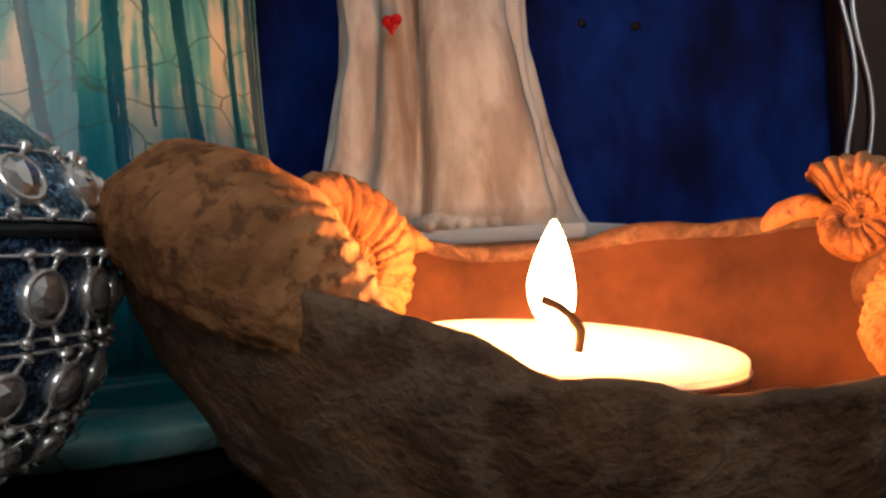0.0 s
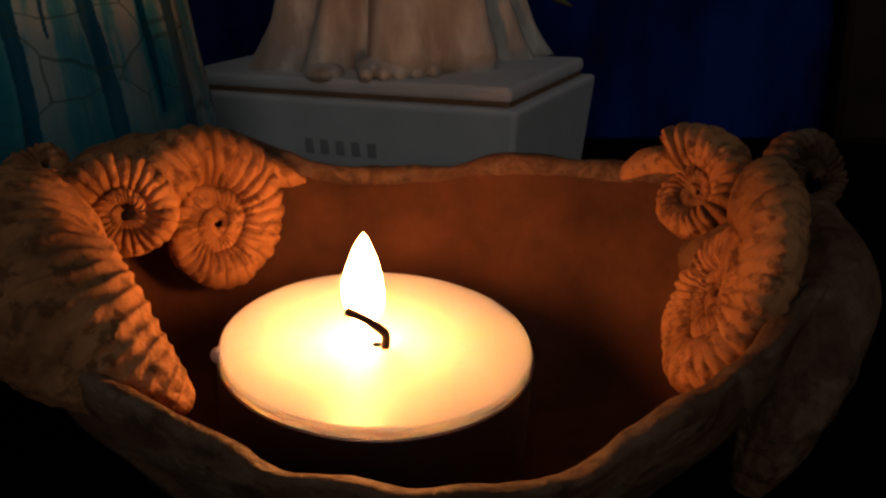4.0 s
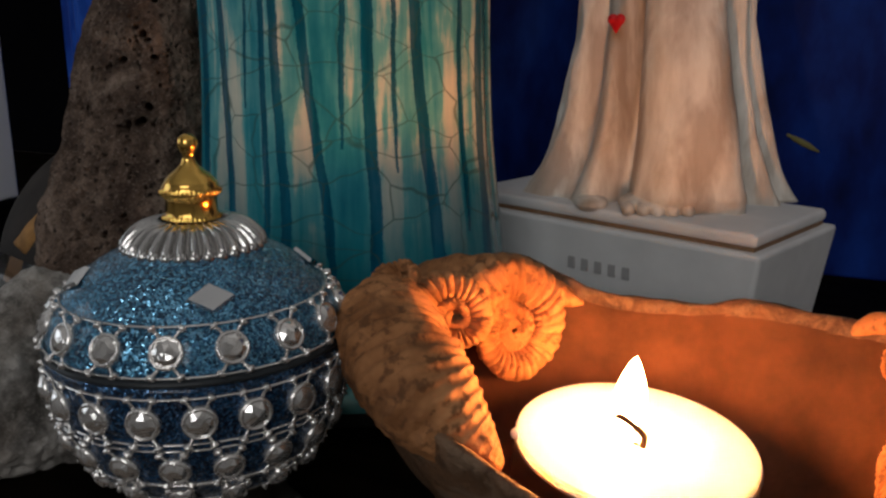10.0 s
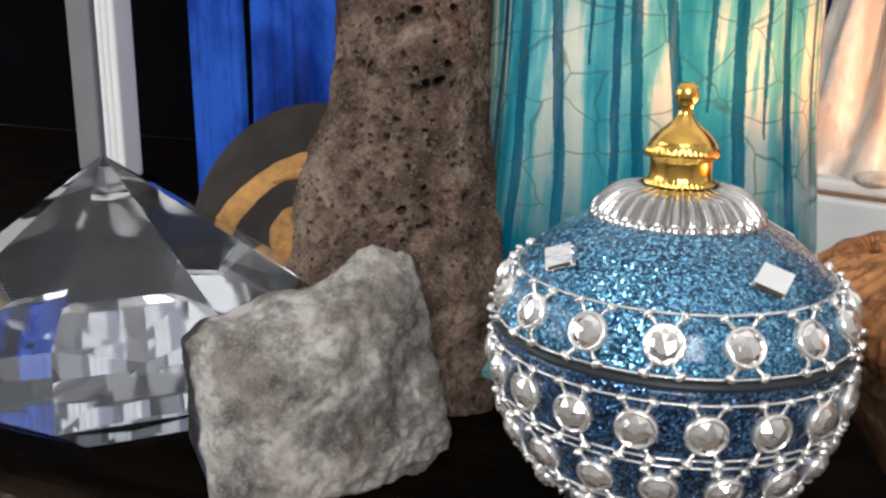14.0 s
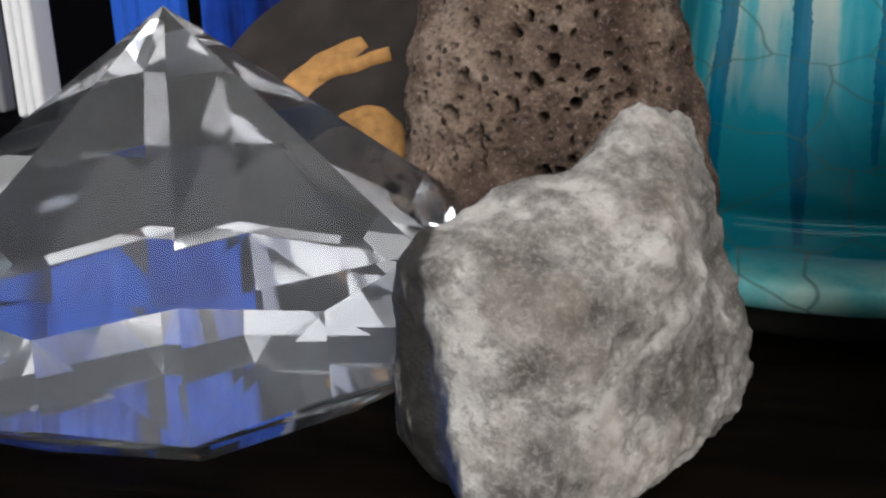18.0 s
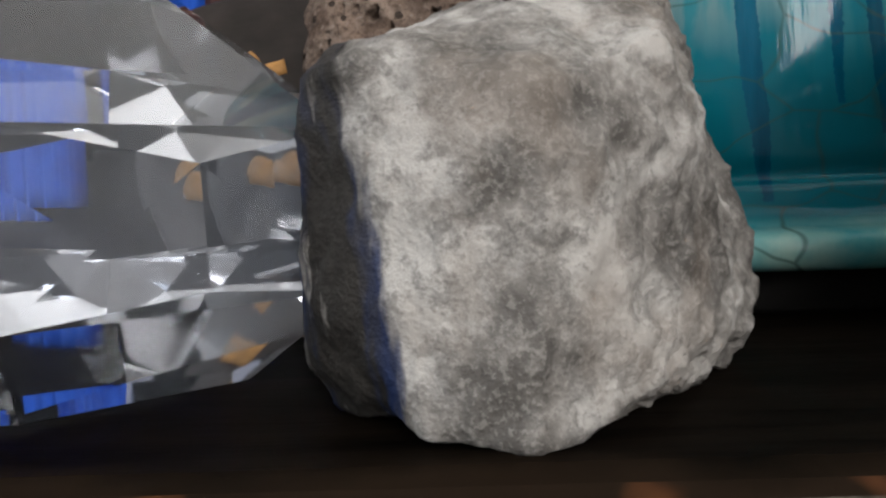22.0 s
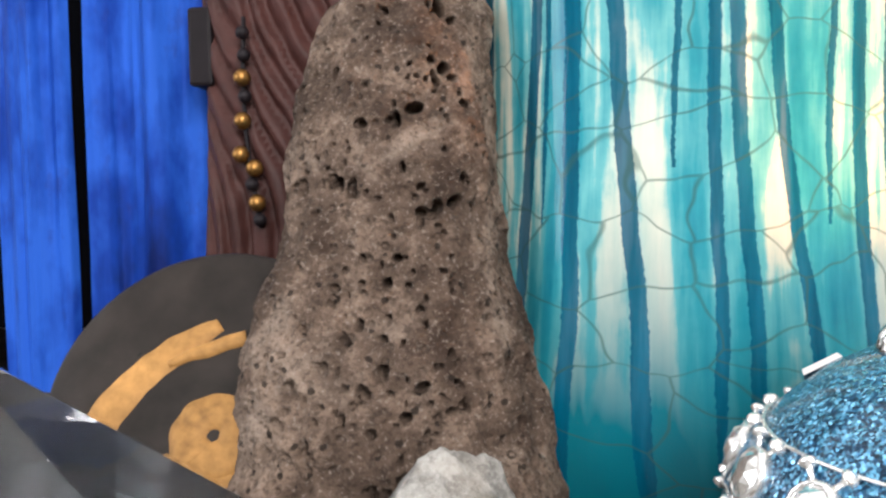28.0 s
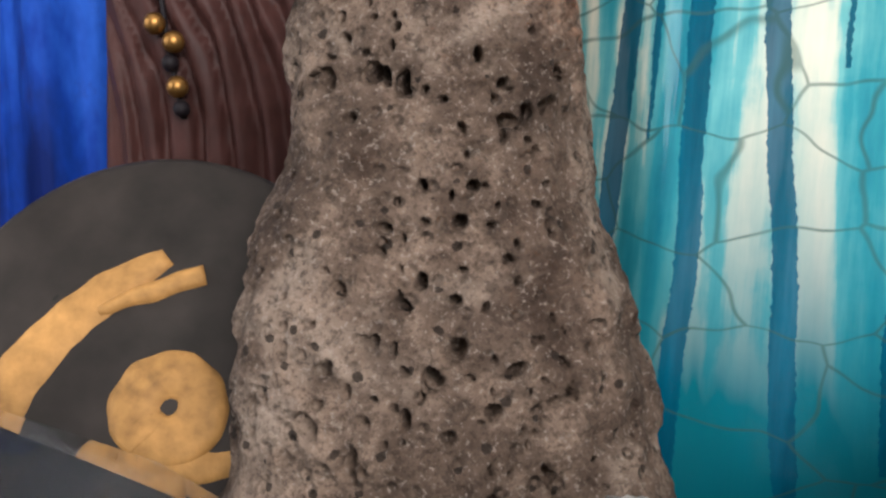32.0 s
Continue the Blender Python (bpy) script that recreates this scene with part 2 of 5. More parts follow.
    col = ramp(nt, n2, [(0.34, (0.20, 0.080, 0.028)), (0.58, (0.52, 0.235, 0.095))])
    col = mix(nt, math_node(nt, "MULTIPLY", ramp(nt, n1, [(0.52, (0, 0, 0)), (0.60, (1, 1, 1))]), 0.65), col, (0.075, 0.030, 0.012))
    blot = ramp(nt, noise_tex(nt, v, 150.0, 3.0, 0.6, 1.0), [(0.58, (0, 0, 0)), (0.63, (1, 1, 1))])
    col = mix(nt, math_node(nt, "MULTIPLY", blot, 0.28), col, (0.06, 0.03, 0.018))
    nt.links.new(col, b.inputs["Base Color"])
    b.inputs["Roughness"].default_value = 0.72
    b.inputs["Specular IOR Level"].default_value = 0.25
    bump(nt, b, math_node(nt, "ADD", n1, math_node(nt, "MULTIPLY", noise_tex(nt, v, 170.0, 4.0, 0.6), 1.2)), 0.8, 0.0010)
    M["clay"] = m
    # outside of the bowl: dark stain rubbed off in pale patches, darkened for shade
    m, nt, b = mat("stained_shaded_clay")
    v = coords(nt)
    n1, n2 = noise_tex(nt, v, 420.0, 6.0, 0.65), noise_tex(nt, v, 130.0, 4.0, 0.6, 0.8)
    col = ramp(nt, noise_tex(nt, v, 60.0, 4.0, 0.6), [(0.35, (0.070, 0.034, 0.017)), (0.65, (0.20, 0.105, 0.055))])
    col = mix(nt, math_node(nt, "MULTIPLY", ramp(nt, n2, [(0.50, (0, 0, 0)), (0.60, (1, 1, 1))]), 0.8), col, (0.21, 0.135, 0.085))
    col = mix(nt, math_node(nt, "MULTIPLY", ramp(nt, n1, [(0.52, (0, 0, 0)), (0.62, (1, 1, 1))]), 0.55), col, (0.045, 0.022, 0.012))
    nt.links.new(col, b.inputs["Base Color"])
    nt.links.new(ramp(nt, n2, [(0.4, (0.45,) * 3), (0.6, (0.75,) * 3)]), b.inputs["Roughness"])
    b.inputs["Specular IOR Level"].default_value = 0.3
    bump(nt, b, math_node(nt, "ADD", n1, n2), 0.8, 0.0012)
    M["stained_shaded_clay"] = m
    # brown glaze inside the bowl
    m, nt, b = mat("brown_bowl_glaze")
    v = coords(nt)
    n2 = noise_tex(nt, v, 60.0, 5.0, 0.6)
    nt.links.new(ramp(nt, n2, [(0.3, (0.040, 0.014, 0.006)), (0.7, (0.13, 0.050, 0.022))]), b.inputs["Base Color"])
    b.inputs["Roughness"].default_value = 0.65
    b.inputs["Specular IOR Level"].default_value = 0.12
    bump(nt, b, noise_tex(nt, v, 200.0, 4.0), 0.3, 0.0005)
    M["bowl_glaze"] = m
    # candle wax
    m, nt, b = mat("wax")
    b.inputs["Base Color"].default_value = (0.92, 0.90, 0.94, 1)
    b.inputs["Roughness"].default_value = 0.45
    b.inputs["Subsurface Weight"].default_value = 0.9
    b.inputs["Subsurface Radius"].default_value = (1.0, 0.8, 0.6)
    b.inputs["Subsurface Scale"].default_value = 0.011
    bump(nt, b, noise_tex(nt, coords(nt), 120.0, 2.0), 0.15, 0.0004)
    M["wax"] = m
    m, nt, b = mat("flame")
    nt.nodes.remove(b)
    em = node(nt, "ShaderNodeEmission", {"Color": (1.0, 0.36, 0.095, 1), "Strength": FLAME})
    nt.links.new(em.outputs[0], nt.nodes["Material Output"].inputs[0])
    M["flame"] = m
    M["wick"] = plain("charred_wick", (0.05, 0.03, 0.02), 0.9)
    M["tin"] = plain("thin_aluminium", (0.42, 0.40, 0.38), 0.4, 1.0, 0.05)
    # glitter in clear resin
    for key, base, spark in (("glitter_lid", (0.012, 0.075, 0.165), (0.11, 0.36, 0.58)), ("glitter_bowl", (0.002, 0.012, 0.042), (0.015, 0.10, 0.24))):
        m, nt, b = mat(key)
        v = coords(nt)
        cell = voronoi(nt, v, 3800.0, "F1", "Color")
        rnd = node(nt, "ShaderNodeSeparateColor", {"Color": cell}).outputs[0]
        col = ramp(nt, rnd, [(0.15, tuple(c * 0.4 for c in base)), (0.45, base), (0.72, spark), (0.95, tuple(min(1, c * 1.6 + 0.1) for c in spark))])
        nt.links.new(col, b.inputs["Base Color"])
        b.inputs["Metallic"].default_value = 0.6
        nt.links.new(ramp(nt, rnd, [(0.0, (0.5,) * 3), (1.0, (0.12,) * 3)]), b.inputs["Roughness"])
        nm = node(nt, "ShaderNodeVectorMath", {0: node(nt, "ShaderNodeVectorMath", {0: cell, 1: (0.5, 0.5, 0.5)}, operation="SUBTRACT").outputs[0], "Scale": 0.9}, operation="SCALE").outputs[0]
        g = node(nt, "ShaderNodeNewGeometry")
        nn = node(nt, "ShaderNodeVectorMath", {0: node(nt, "ShaderNodeVectorMath", {0: g.outputs["Normal"], 1: nm}, operation="ADD").outputs[0]}, operation="NORMALIZE").outputs[0]
        nt.links.new(nn, b.inputs["Normal"])
        b.inputs["Coat Weight"].default_value, b.inputs["Coat Roughness"].default_value = 0.5, 0.08
        M[key] = m
    M["silver"] = plain("silvered_plastic", (0.88, 0.86, 0.84), 0.24, 0.8, 0.05, 500.0, 0.0001)
    M["dull_silver"] = plain("dull_silver", (0.45, 0.42, 0.38), 0.33, 1.0, 0.2, 200.0, 0.0002)
    M["white_silver"] = plain("pale_silver", (0.66, 0.65, 0.64), 0.20, 1.0, 0.06, 500.0, 0.0002)
    M["gold"] = plain("gold_plating", (0.85, 0.52, 0.13), 0.2, 1.0, 0.08, 300.0, 0.0002)
    M["mirror"] = plain("mirror_chip", (0.85, 0.86, 0.88), 0.06, 1.0, 0.02)
    M["stone_gem"] = plain("mirrored_gem", (0.92, 0.90, 0.88), 0.07, 0.85, 0.03, spec=0.8)
    M["seam"] = plain("dark_seam_cord", (0.03, 0.035, 0.04), 0.4)
    # grey crystalline rock with one blue side that has shade painted in
    m, nt, b = mat("grey_crystalline_rock")
    v = coords(nt)
    n1, n2, n3 = noise_tex(nt, v, 115.0, 6.0, 0.62), noise_tex(nt, v, 430.0, 6.0, 0.7), noise_tex(nt, v, 1700.0, 3.0, 0.7)
    col = ramp(nt, n1, [(0.39, (0.095, 0.087, 0.079)), (0.49, (0.215, 0.200, 0.184)), (0.60, (0.44, 0.42, 0.395))])
    col = mix(nt, math_node(nt, "MULTIPLY", ramp(nt, n2, [(0.52, (0, 0, 0)), (0.60, (1, 1, 1))]), 0.55), col, (0.10, 0.094, 0.088))
    col = mix(nt, math_node(nt, "MULTIPLY", ramp(nt, n3, [(0.52, (0, 0, 0)), (0.60, (1, 1, 1))]), 0.20), col, (0.55, 0.52, 0.48))
    col = mix(nt, math_node(nt, "MULTIPLY", ramp(nt, noise_tex(nt, v, 85.0, 4.0, 0.55), [(0.50, (0, 0, 0)), (0.64, (1, 1, 1))]), 0.30), col, (0.30, 0.245, 0.20))
    vein = ramp(nt, noise_tex(nt, coords(nt, (1, 1, 0.3)), 75.0, 4.0, 0.6, 0.5), [(0.39, (0, 0, 0)), (0.47, (1, 1, 1))])
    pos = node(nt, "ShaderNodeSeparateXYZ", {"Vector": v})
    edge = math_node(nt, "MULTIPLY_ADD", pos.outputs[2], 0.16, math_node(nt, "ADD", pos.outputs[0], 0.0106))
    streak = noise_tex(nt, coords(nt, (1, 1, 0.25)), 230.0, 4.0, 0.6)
    shaded_blue_side = ramp(nt, math_node(nt, "MULTIPLY_ADD", math_node(nt, "MULTIPLY_ADD", streak, 0.006, edge), -500.0, 1.6), [(0.2, (0, 0, 0)), (0.8, (1, 1, 1))])
    shaded_blue_side = math_node(nt, "MULTIPLY", shaded_blue_side, ramp(nt, streak, [(0.60, (1, 1, 1)), (0.66, (0.15, 0.15, 0.15))]))
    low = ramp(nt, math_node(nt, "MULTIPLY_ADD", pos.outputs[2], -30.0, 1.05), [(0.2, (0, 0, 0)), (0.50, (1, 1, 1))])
    blue = math_node(nt, "MULTIPLY", shaded_blue_side, math_node(nt, "MULTIPLY", vein, low))
    # left side mixed nearly black for its shade, then the blue goes on
    col = mix(nt, math_node(nt, "MULTIPLY", shaded_blue_side, 0.94), col, (0.016, 0.014, 0.012))
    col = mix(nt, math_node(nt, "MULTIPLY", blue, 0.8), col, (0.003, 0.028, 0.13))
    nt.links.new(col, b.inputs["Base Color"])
    b.inputs["Roughness"].default_value = 0.6
    b.inputs["Specular IOR Level"].default_value = 0.2
    bump(nt, b, math_node(nt, "ADD", math_node(nt, "MULTIPLY", n2, 0.75), math_node(nt, "MULTIPLY", n3, 0.2)), 0.8, 0.0010)
    M["rock"] = m
    # vesicular lava
    m, nt, b = mat("lava_stone")
    v = coords(nt)
    n1, n2 = noise_tex(nt, v, 95.0, 6.0, 0.65), noise_tex(nt, v, 560.0, 6.0, 0.7)
    pits = voronoi(nt, v, 420.0)
    col = ramp(nt, n1, [(0.36, (0.054, 0.034, 0.025)), (0.50, (0.118, 0.080, 0.060)), (0.64, (0.26, 0.182, 0.138))])
    pale = ramp(nt, noise_tex(nt, v, 48.0, 4.0, 0.6, 0.6), [(0.54, (0, 0, 0)), (0.66, (1, 1, 1))])
    col = mix(nt, math_node(nt, "MULTIPLY", pale, 0.65), col, (0.36, 0.275, 0.220))
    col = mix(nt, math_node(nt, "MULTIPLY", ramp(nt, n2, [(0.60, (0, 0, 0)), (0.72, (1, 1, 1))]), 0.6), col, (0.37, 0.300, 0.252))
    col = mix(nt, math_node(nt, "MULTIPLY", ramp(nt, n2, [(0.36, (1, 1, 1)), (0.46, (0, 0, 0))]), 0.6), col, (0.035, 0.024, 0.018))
    n3 = noise_tex(nt, v, 1500.0, 4.0, 0.7)
    col = mix(nt, math_node(nt, "MULTIPLY", ramp(nt, n3, [(0.54, (0, 0, 0)), (0.62, (1, 1, 1))]), 0.55), col, (0.040, 0.026, 0.019))
    col = mix(nt, math_node(nt, "MULTIPLY", ramp(nt, n3, [(0.36, (1, 1, 1)), (0.42, (0, 0, 0))]), 0.45), col, (0.40, 0.33, 0.285))
    # shade of holes too small for the mesh, painted as near-black spots
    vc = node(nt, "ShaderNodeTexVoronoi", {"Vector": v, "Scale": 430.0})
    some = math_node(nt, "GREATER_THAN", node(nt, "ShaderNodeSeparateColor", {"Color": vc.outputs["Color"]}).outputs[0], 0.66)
    hole_shade = math_node(nt, "MULTIPLY", some, math_node(nt, "LESS_THAN", math_node(nt, "ADD", vc.outputs["Distance"], math_node(nt, "MULTIPLY", n2, 0.5)), 0.46))
    col = mix(nt, math_node(nt, "MULTIPLY", hole_shade, 0.85), col, (0.020, 0.014, 0.011))
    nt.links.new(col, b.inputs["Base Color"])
    b.inputs["Roughness"].default_value = 0.9
    b.inputs["Specular IOR Level"].default_value = 0.2
    hgt = math_node(nt, "ADD", math_node(nt, "MULTIPLY", n2, 0.7), ramp(nt, pits, [(0.12, (0, 0, 0)), (0.3, (0.6, 0.6, 0.6))]))
    bump(nt, b, math_node(nt, "ADD", hgt, math_node(nt, "MULTIPLY", n3, 0.35)), 1.0, 0.0016)
    M["lava"] = m
    # clear cut glass
    m, nt, b = mat("cut_crystal")
    b.inputs["Base Color"].default_value = (0.93, 0.96, 1.0, 1)
    b.inputs["Roughness"].default_value, b.inputs["IOR"].default_value, b.inputs["Transmission Weight"].default_value = 0.0, 1.5, 1.0
    M["crystal"] = m
    m, nt, b = mat("dulled_crystal")
    b.inputs["Base Color"].default_value = (0.84, 0.89, 0.98, 1)
    b.inputs["IOR"].default_value, b.inputs["Transmission Weight"].default_value = 1.5, 0.95
    nt.links.new(ramp(nt, noise_tex(nt, coords(nt), 70.0, 5.0, 0.6), [(0.35, (0.01,) * 3), (0.65, (0.07,) * 3)]), b.inputs["Roughness"])
    M["dulled"] = m
    # blue painted panel
    m, nt, b = mat("blue_paint")
    v = coords(nt, (1, 1, 0.5))
    n1, n2 = noise_tex(nt, v, 32.0, 5.0, 0.6), noise_tex(nt, v, 150.0, 5.0, 0.65)
    col = ramp(nt, n1, [(0.36, (0.0015, 0.011, 0.10)), (0.50, (0.004, 0.038, 0.285)), (0.62, (0.019, 0.10, 0.52))])
    col = mix(nt, math_node(nt, "MULTIPLY", ramp(nt, n2, [(0.58, (0, 0, 0)), (0.70, (1, 1, 1))]), 0.35), col, (0.02, 0.02, 0.12))
    nt.links.new(col, b.inputs["Base Color"])
    b.inputs["Roughness"].default_value = 0.7
    b.inputs["Specular IOR Level"].default_value = 0.15
    bump(nt, b, n2, 0.2, 0.0006)
    M["blue"] = m
    m, nt, b = mat("navy_paint")
    v = coords(nt, (1, 1, 0.5))
    nt.links.new(ramp(nt, noise_tex(nt, v, 24.0, 5.0, 0.6), [(0.38, (0.001, 0.003, 0.028)), (0.50, (0.002, 0.012, 0.11)), (0.64, (0.005, 0.035, 0.24))]), b.inputs["Base Color"])
    b.inputs["Roughness"].default_value, b.inputs["Specular IOR Level"].default_value = 0.7, 0.1
    bump(nt, b, noise_tex(nt, v, 150.0, 4.0), 0.2, 0.0006)
    M["navy"] = m
    M["robe"] = plain("brown_cloth", (0.060, 0.022, 0.019), 0.55, 0.0, 0.25, 200.0, 0.0004)
    M["old_gold"] = plain("old_gold", (0.30, 0.15, 0.045), 0.42, 0.9, 0.25, 300.0, 0.0003)
    M["robe_dark"] = plain("dark_trim", (0.009, 0.006, 0.008), 0.6)
    M["slate"] = plain("black_slate", (0.030, 0.024, 0.021), 0.6, 0.0, 0.35, 120.0, 0.0006, 0.15)
    M["ochre"] = plain("ochre_relief", (0.40, 0.205, 0.065), 0.6, 0.0, 0.30, 420.0, 0.0006)
    M["white_paint"] = plain("white_paint", (0.78, 0.78, 0.79), 0.45, 0.0, 0.04, 60.0)
    M["grey_paint"] = plain("grey_paint", (0.20, 0.20, 0.21), 0.5, 0.0, 0.06, 60.0)
    M["faint_grey"] = plain("faint_grey", (0.36, 0.35, 0.35), 0.6, 0.0, 0.06, 60.0)
    M["black_metal"] = plain("black_metal", (0.030, 0.030, 0.032), 0.4, 0.2, 0.1)
    M["dark_post"] = plain("dark_brown_wood", (0.035, 0.018, 0.012), 0.5, 0.0, 0.3, 80.0)
    M["wire"] = plain("silver_wire", (0.62, 0.62, 0.64), 0.3, 1.0, 0.05)
    M["red"] = plain("red_enamel", (0.55, 0.015, 0.02), 0.25, 0.0, 0.05)
    M["wall"] = plain("room_wall", (0.55, 0.545, 0.54), 0.9, 0.0, 0.05, 8.0, 0.001)
    M["white_wall"] = plain("white_wall", (0.86, 0.855, 0.85), 0.9, 0.0, 0.03, 8.0, 0.001)
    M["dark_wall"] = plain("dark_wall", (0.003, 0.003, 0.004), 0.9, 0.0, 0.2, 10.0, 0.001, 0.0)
    M["boards"] = plain("floor_boards", (0.14, 0.10, 0.07), 0.5, 0.0, 0.2, 12.0, 0.001)
    M["matte_black"] = plain("matte_black", (0.012, 0.011, 0.010), 0.8)
    M["brown_wash"] = plain("brown_wash", (0.24, 0.14, 0.08), 0.6)
    M["olive"] = plain("olive_paint", (0.20, 0.17, 0.06), 0.6)
    return M


# running stripes on the vase: angle from the front, half width, lower end, lean (all in radians and metres)
STRIPES = [(-0.90, 0.042, 0.036, 2.2), (-0.578, 0.034, 0.016, 0.0), (-0.22, 0.036, 0.014, -2.4), (0.015, 0.024, 0.026, -0.4), (0.165, 0.030, 0.022, -1.4), (0.43, 0.030, 0.030, -3.4),
           (0.48, 0.018, 0.060, 0.6), (0.67, 0.036, 0.020, -0.4), (0.80, 0.015, 0.055, 0.0), (1.10, 0.045, 0.020, -2.2), (1.32, 0.025, 0.040, 0.0), (1.5, 0.05, 0.02, 0.5), (-0.72, 0.014, 0.060, 0.8),
           (-0.16, 0.014, 0.068, 0.5), (-1.2, 0.05, 0.02, 0.0), (-1.6, 0.06, 0.02, 0.0), (1.95, 0.06, 0.02, 0.0), (2.5, 0.06, 0.02, 0.0), (-2.3, 0.06, 0.02, 0.0)]
M = make_materials()

# ---- mesh helpers ----


def mesh_object(name, verts, faces, material, parent=None, label="", smooth=True, matrix=None):
    me = bpy.data.meshes.new(name)
    me.from_pydata([tuple(v) for v in verts], [], [tuple(f) for f in faces])
    for mt in material if isinstance(material, (list, tuple)) else [material]:
        me.materials.append(mt)
    if smooth:
        me.shade_smooth()
    ob = new(name, me)
    if parent is not None:
        ob.parent = parent
    if matrix is not None:
        ob.matrix_basis = matrix
    if label:
        tagged(ob, label)
    return ob


def part(name, bm, material, parent=None, label="", smooth=False, matrix=None):
    bmesh.ops.recalc_face_normals(bm, faces=bm.faces)
    me = bpy.data.meshes.new(name)
    bm.to_mesh(me)
    bm.free()
    for mt in material if isinstance(material, (list, tuple)) else [material]:
        me.materials.append(mt)
    if smooth:
        me.shade_smooth()
    ob = new(name, me)
    if parent is not None:
        ob.parent = parent
    if matrix is not None:
        ob.matrix_basis = matrix
    if label:
        tagged(ob, label)
    return ob


def thing(name, place, label, category, rz=0.0, group="", kind=""):
    ob = new(name)
    ob.empty_display_size = 0.01
    ob.matrix_basis = pose(*place, 0, 0, rz)
    return tagged(ob, label, category, group, kind)


def box_bm(x0, y0, z0, x1, y1, z1, bevel=0.0, segments=2):
    bm = bmesh.new()
    bmesh.ops.create_cube(bm, size=1.0, matrix=Matrix.Translation(((x0 + x1) / 2, (y0 + y1) / 2, (z0 + z1) / 2)) @ Matrix.Diagonal((x1 - x0, y1 - y0, z1 - z0, 1)))
    if bevel:
        bmesh.ops.bevel(bm, geom=bm.edges[:], offset=bevel, segments=segments, affect="EDGES", profile=0.5)
    return bm


def lathe(profile, n=96, wave=None, close=False):
    """Verts and faces of a turned form. profile: (r, z) rows; wave(angle, r, z) gives the radius."""
    verts, faces = [], []
    for r, z in profile:
        for i in range(n):
            a = 2 * math.pi * i / n
            rr = wave(a, r, z) if wave else r
            verts.append((rr * math.sin(a), -rr * math.cos(a), z))
    for j in range(len(profile) - 1):
        for i in range(n):
            k = (i + 1) % n
            faces.append((j * n + i, j * n + k, (j + 1) * n + k, (j + 1) * n + i))
    if close:
        verts += [(0, 0, profile[0][1]), (0, 0, profile[-1][1])]
        b, t, top = len(verts) - 2, len(verts) - 1, (len(profile) - 1) * n
        for i in range(n):
            faces.append((b, (i + 1) % n, i))
            faces.append((t, top + i, top + (i + 1) % n))
    return verts, faces


def spline(points, steps):
    """Catmull-Rom through the rows given."""
    p = [Vector(q) for q in points]
    p = [2 * p[0] - p[1]] + p + [2 * p[-1] - p[-2]]
    out = []
    for i in range(1, len(p) - 2):
        for s in range(steps):
            t = s / steps
            out.append(0.5 * (2 * p[i] + (p[i + 1] - p[i - 1]) * t + (2 * p[i - 1] - 5 * p[i] + 4 * p[i + 1] - p[i + 2]) * t * t + (3 * p[i] - p[i - 1] - 3 * p[i + 1] + p[i + 2]) * t ** 3))
    return out + [p[-2]]


def sweep(line, radius, n=10):
    """Verts and faces of a tube along a line of points; radius(i) may vary."""
    verts, faces = [], []
    side = None
    for i, p in enumerate(line):
        d = (line[min(i + 1, len(line) - 1)] - line[max(i - 1, 0)]).normalized()
        if side is None:
            side = d.orthogonal().normalized()
        side = (side - d * side.dot(d)).normalized()
        up = d.cross(side)
        r = radius(i) if callable(radius) else radius
        for k in range(n):
            a = 2 * math.pi * k / n
            verts.append(p + r * (math.cos(a) * side + math.sin(a) * up))
    for i in range(len(line) - 1):
        for k in range(n):
            m = (k + 1) % n
            faces.append((i * n + k, i * n + m, (i + 1) * n + m, (i + 1) * n + k))
    faces.append(tuple(range(n))[::-1])
    faces.append(tuple((len(line) - 1) * n + k for k in range(n)))
    return verts, faces


def fbm(p, scale, octaves=4):
    return noise.fractal(Vector(p) * scale, 0.9, 2.0, octaves)


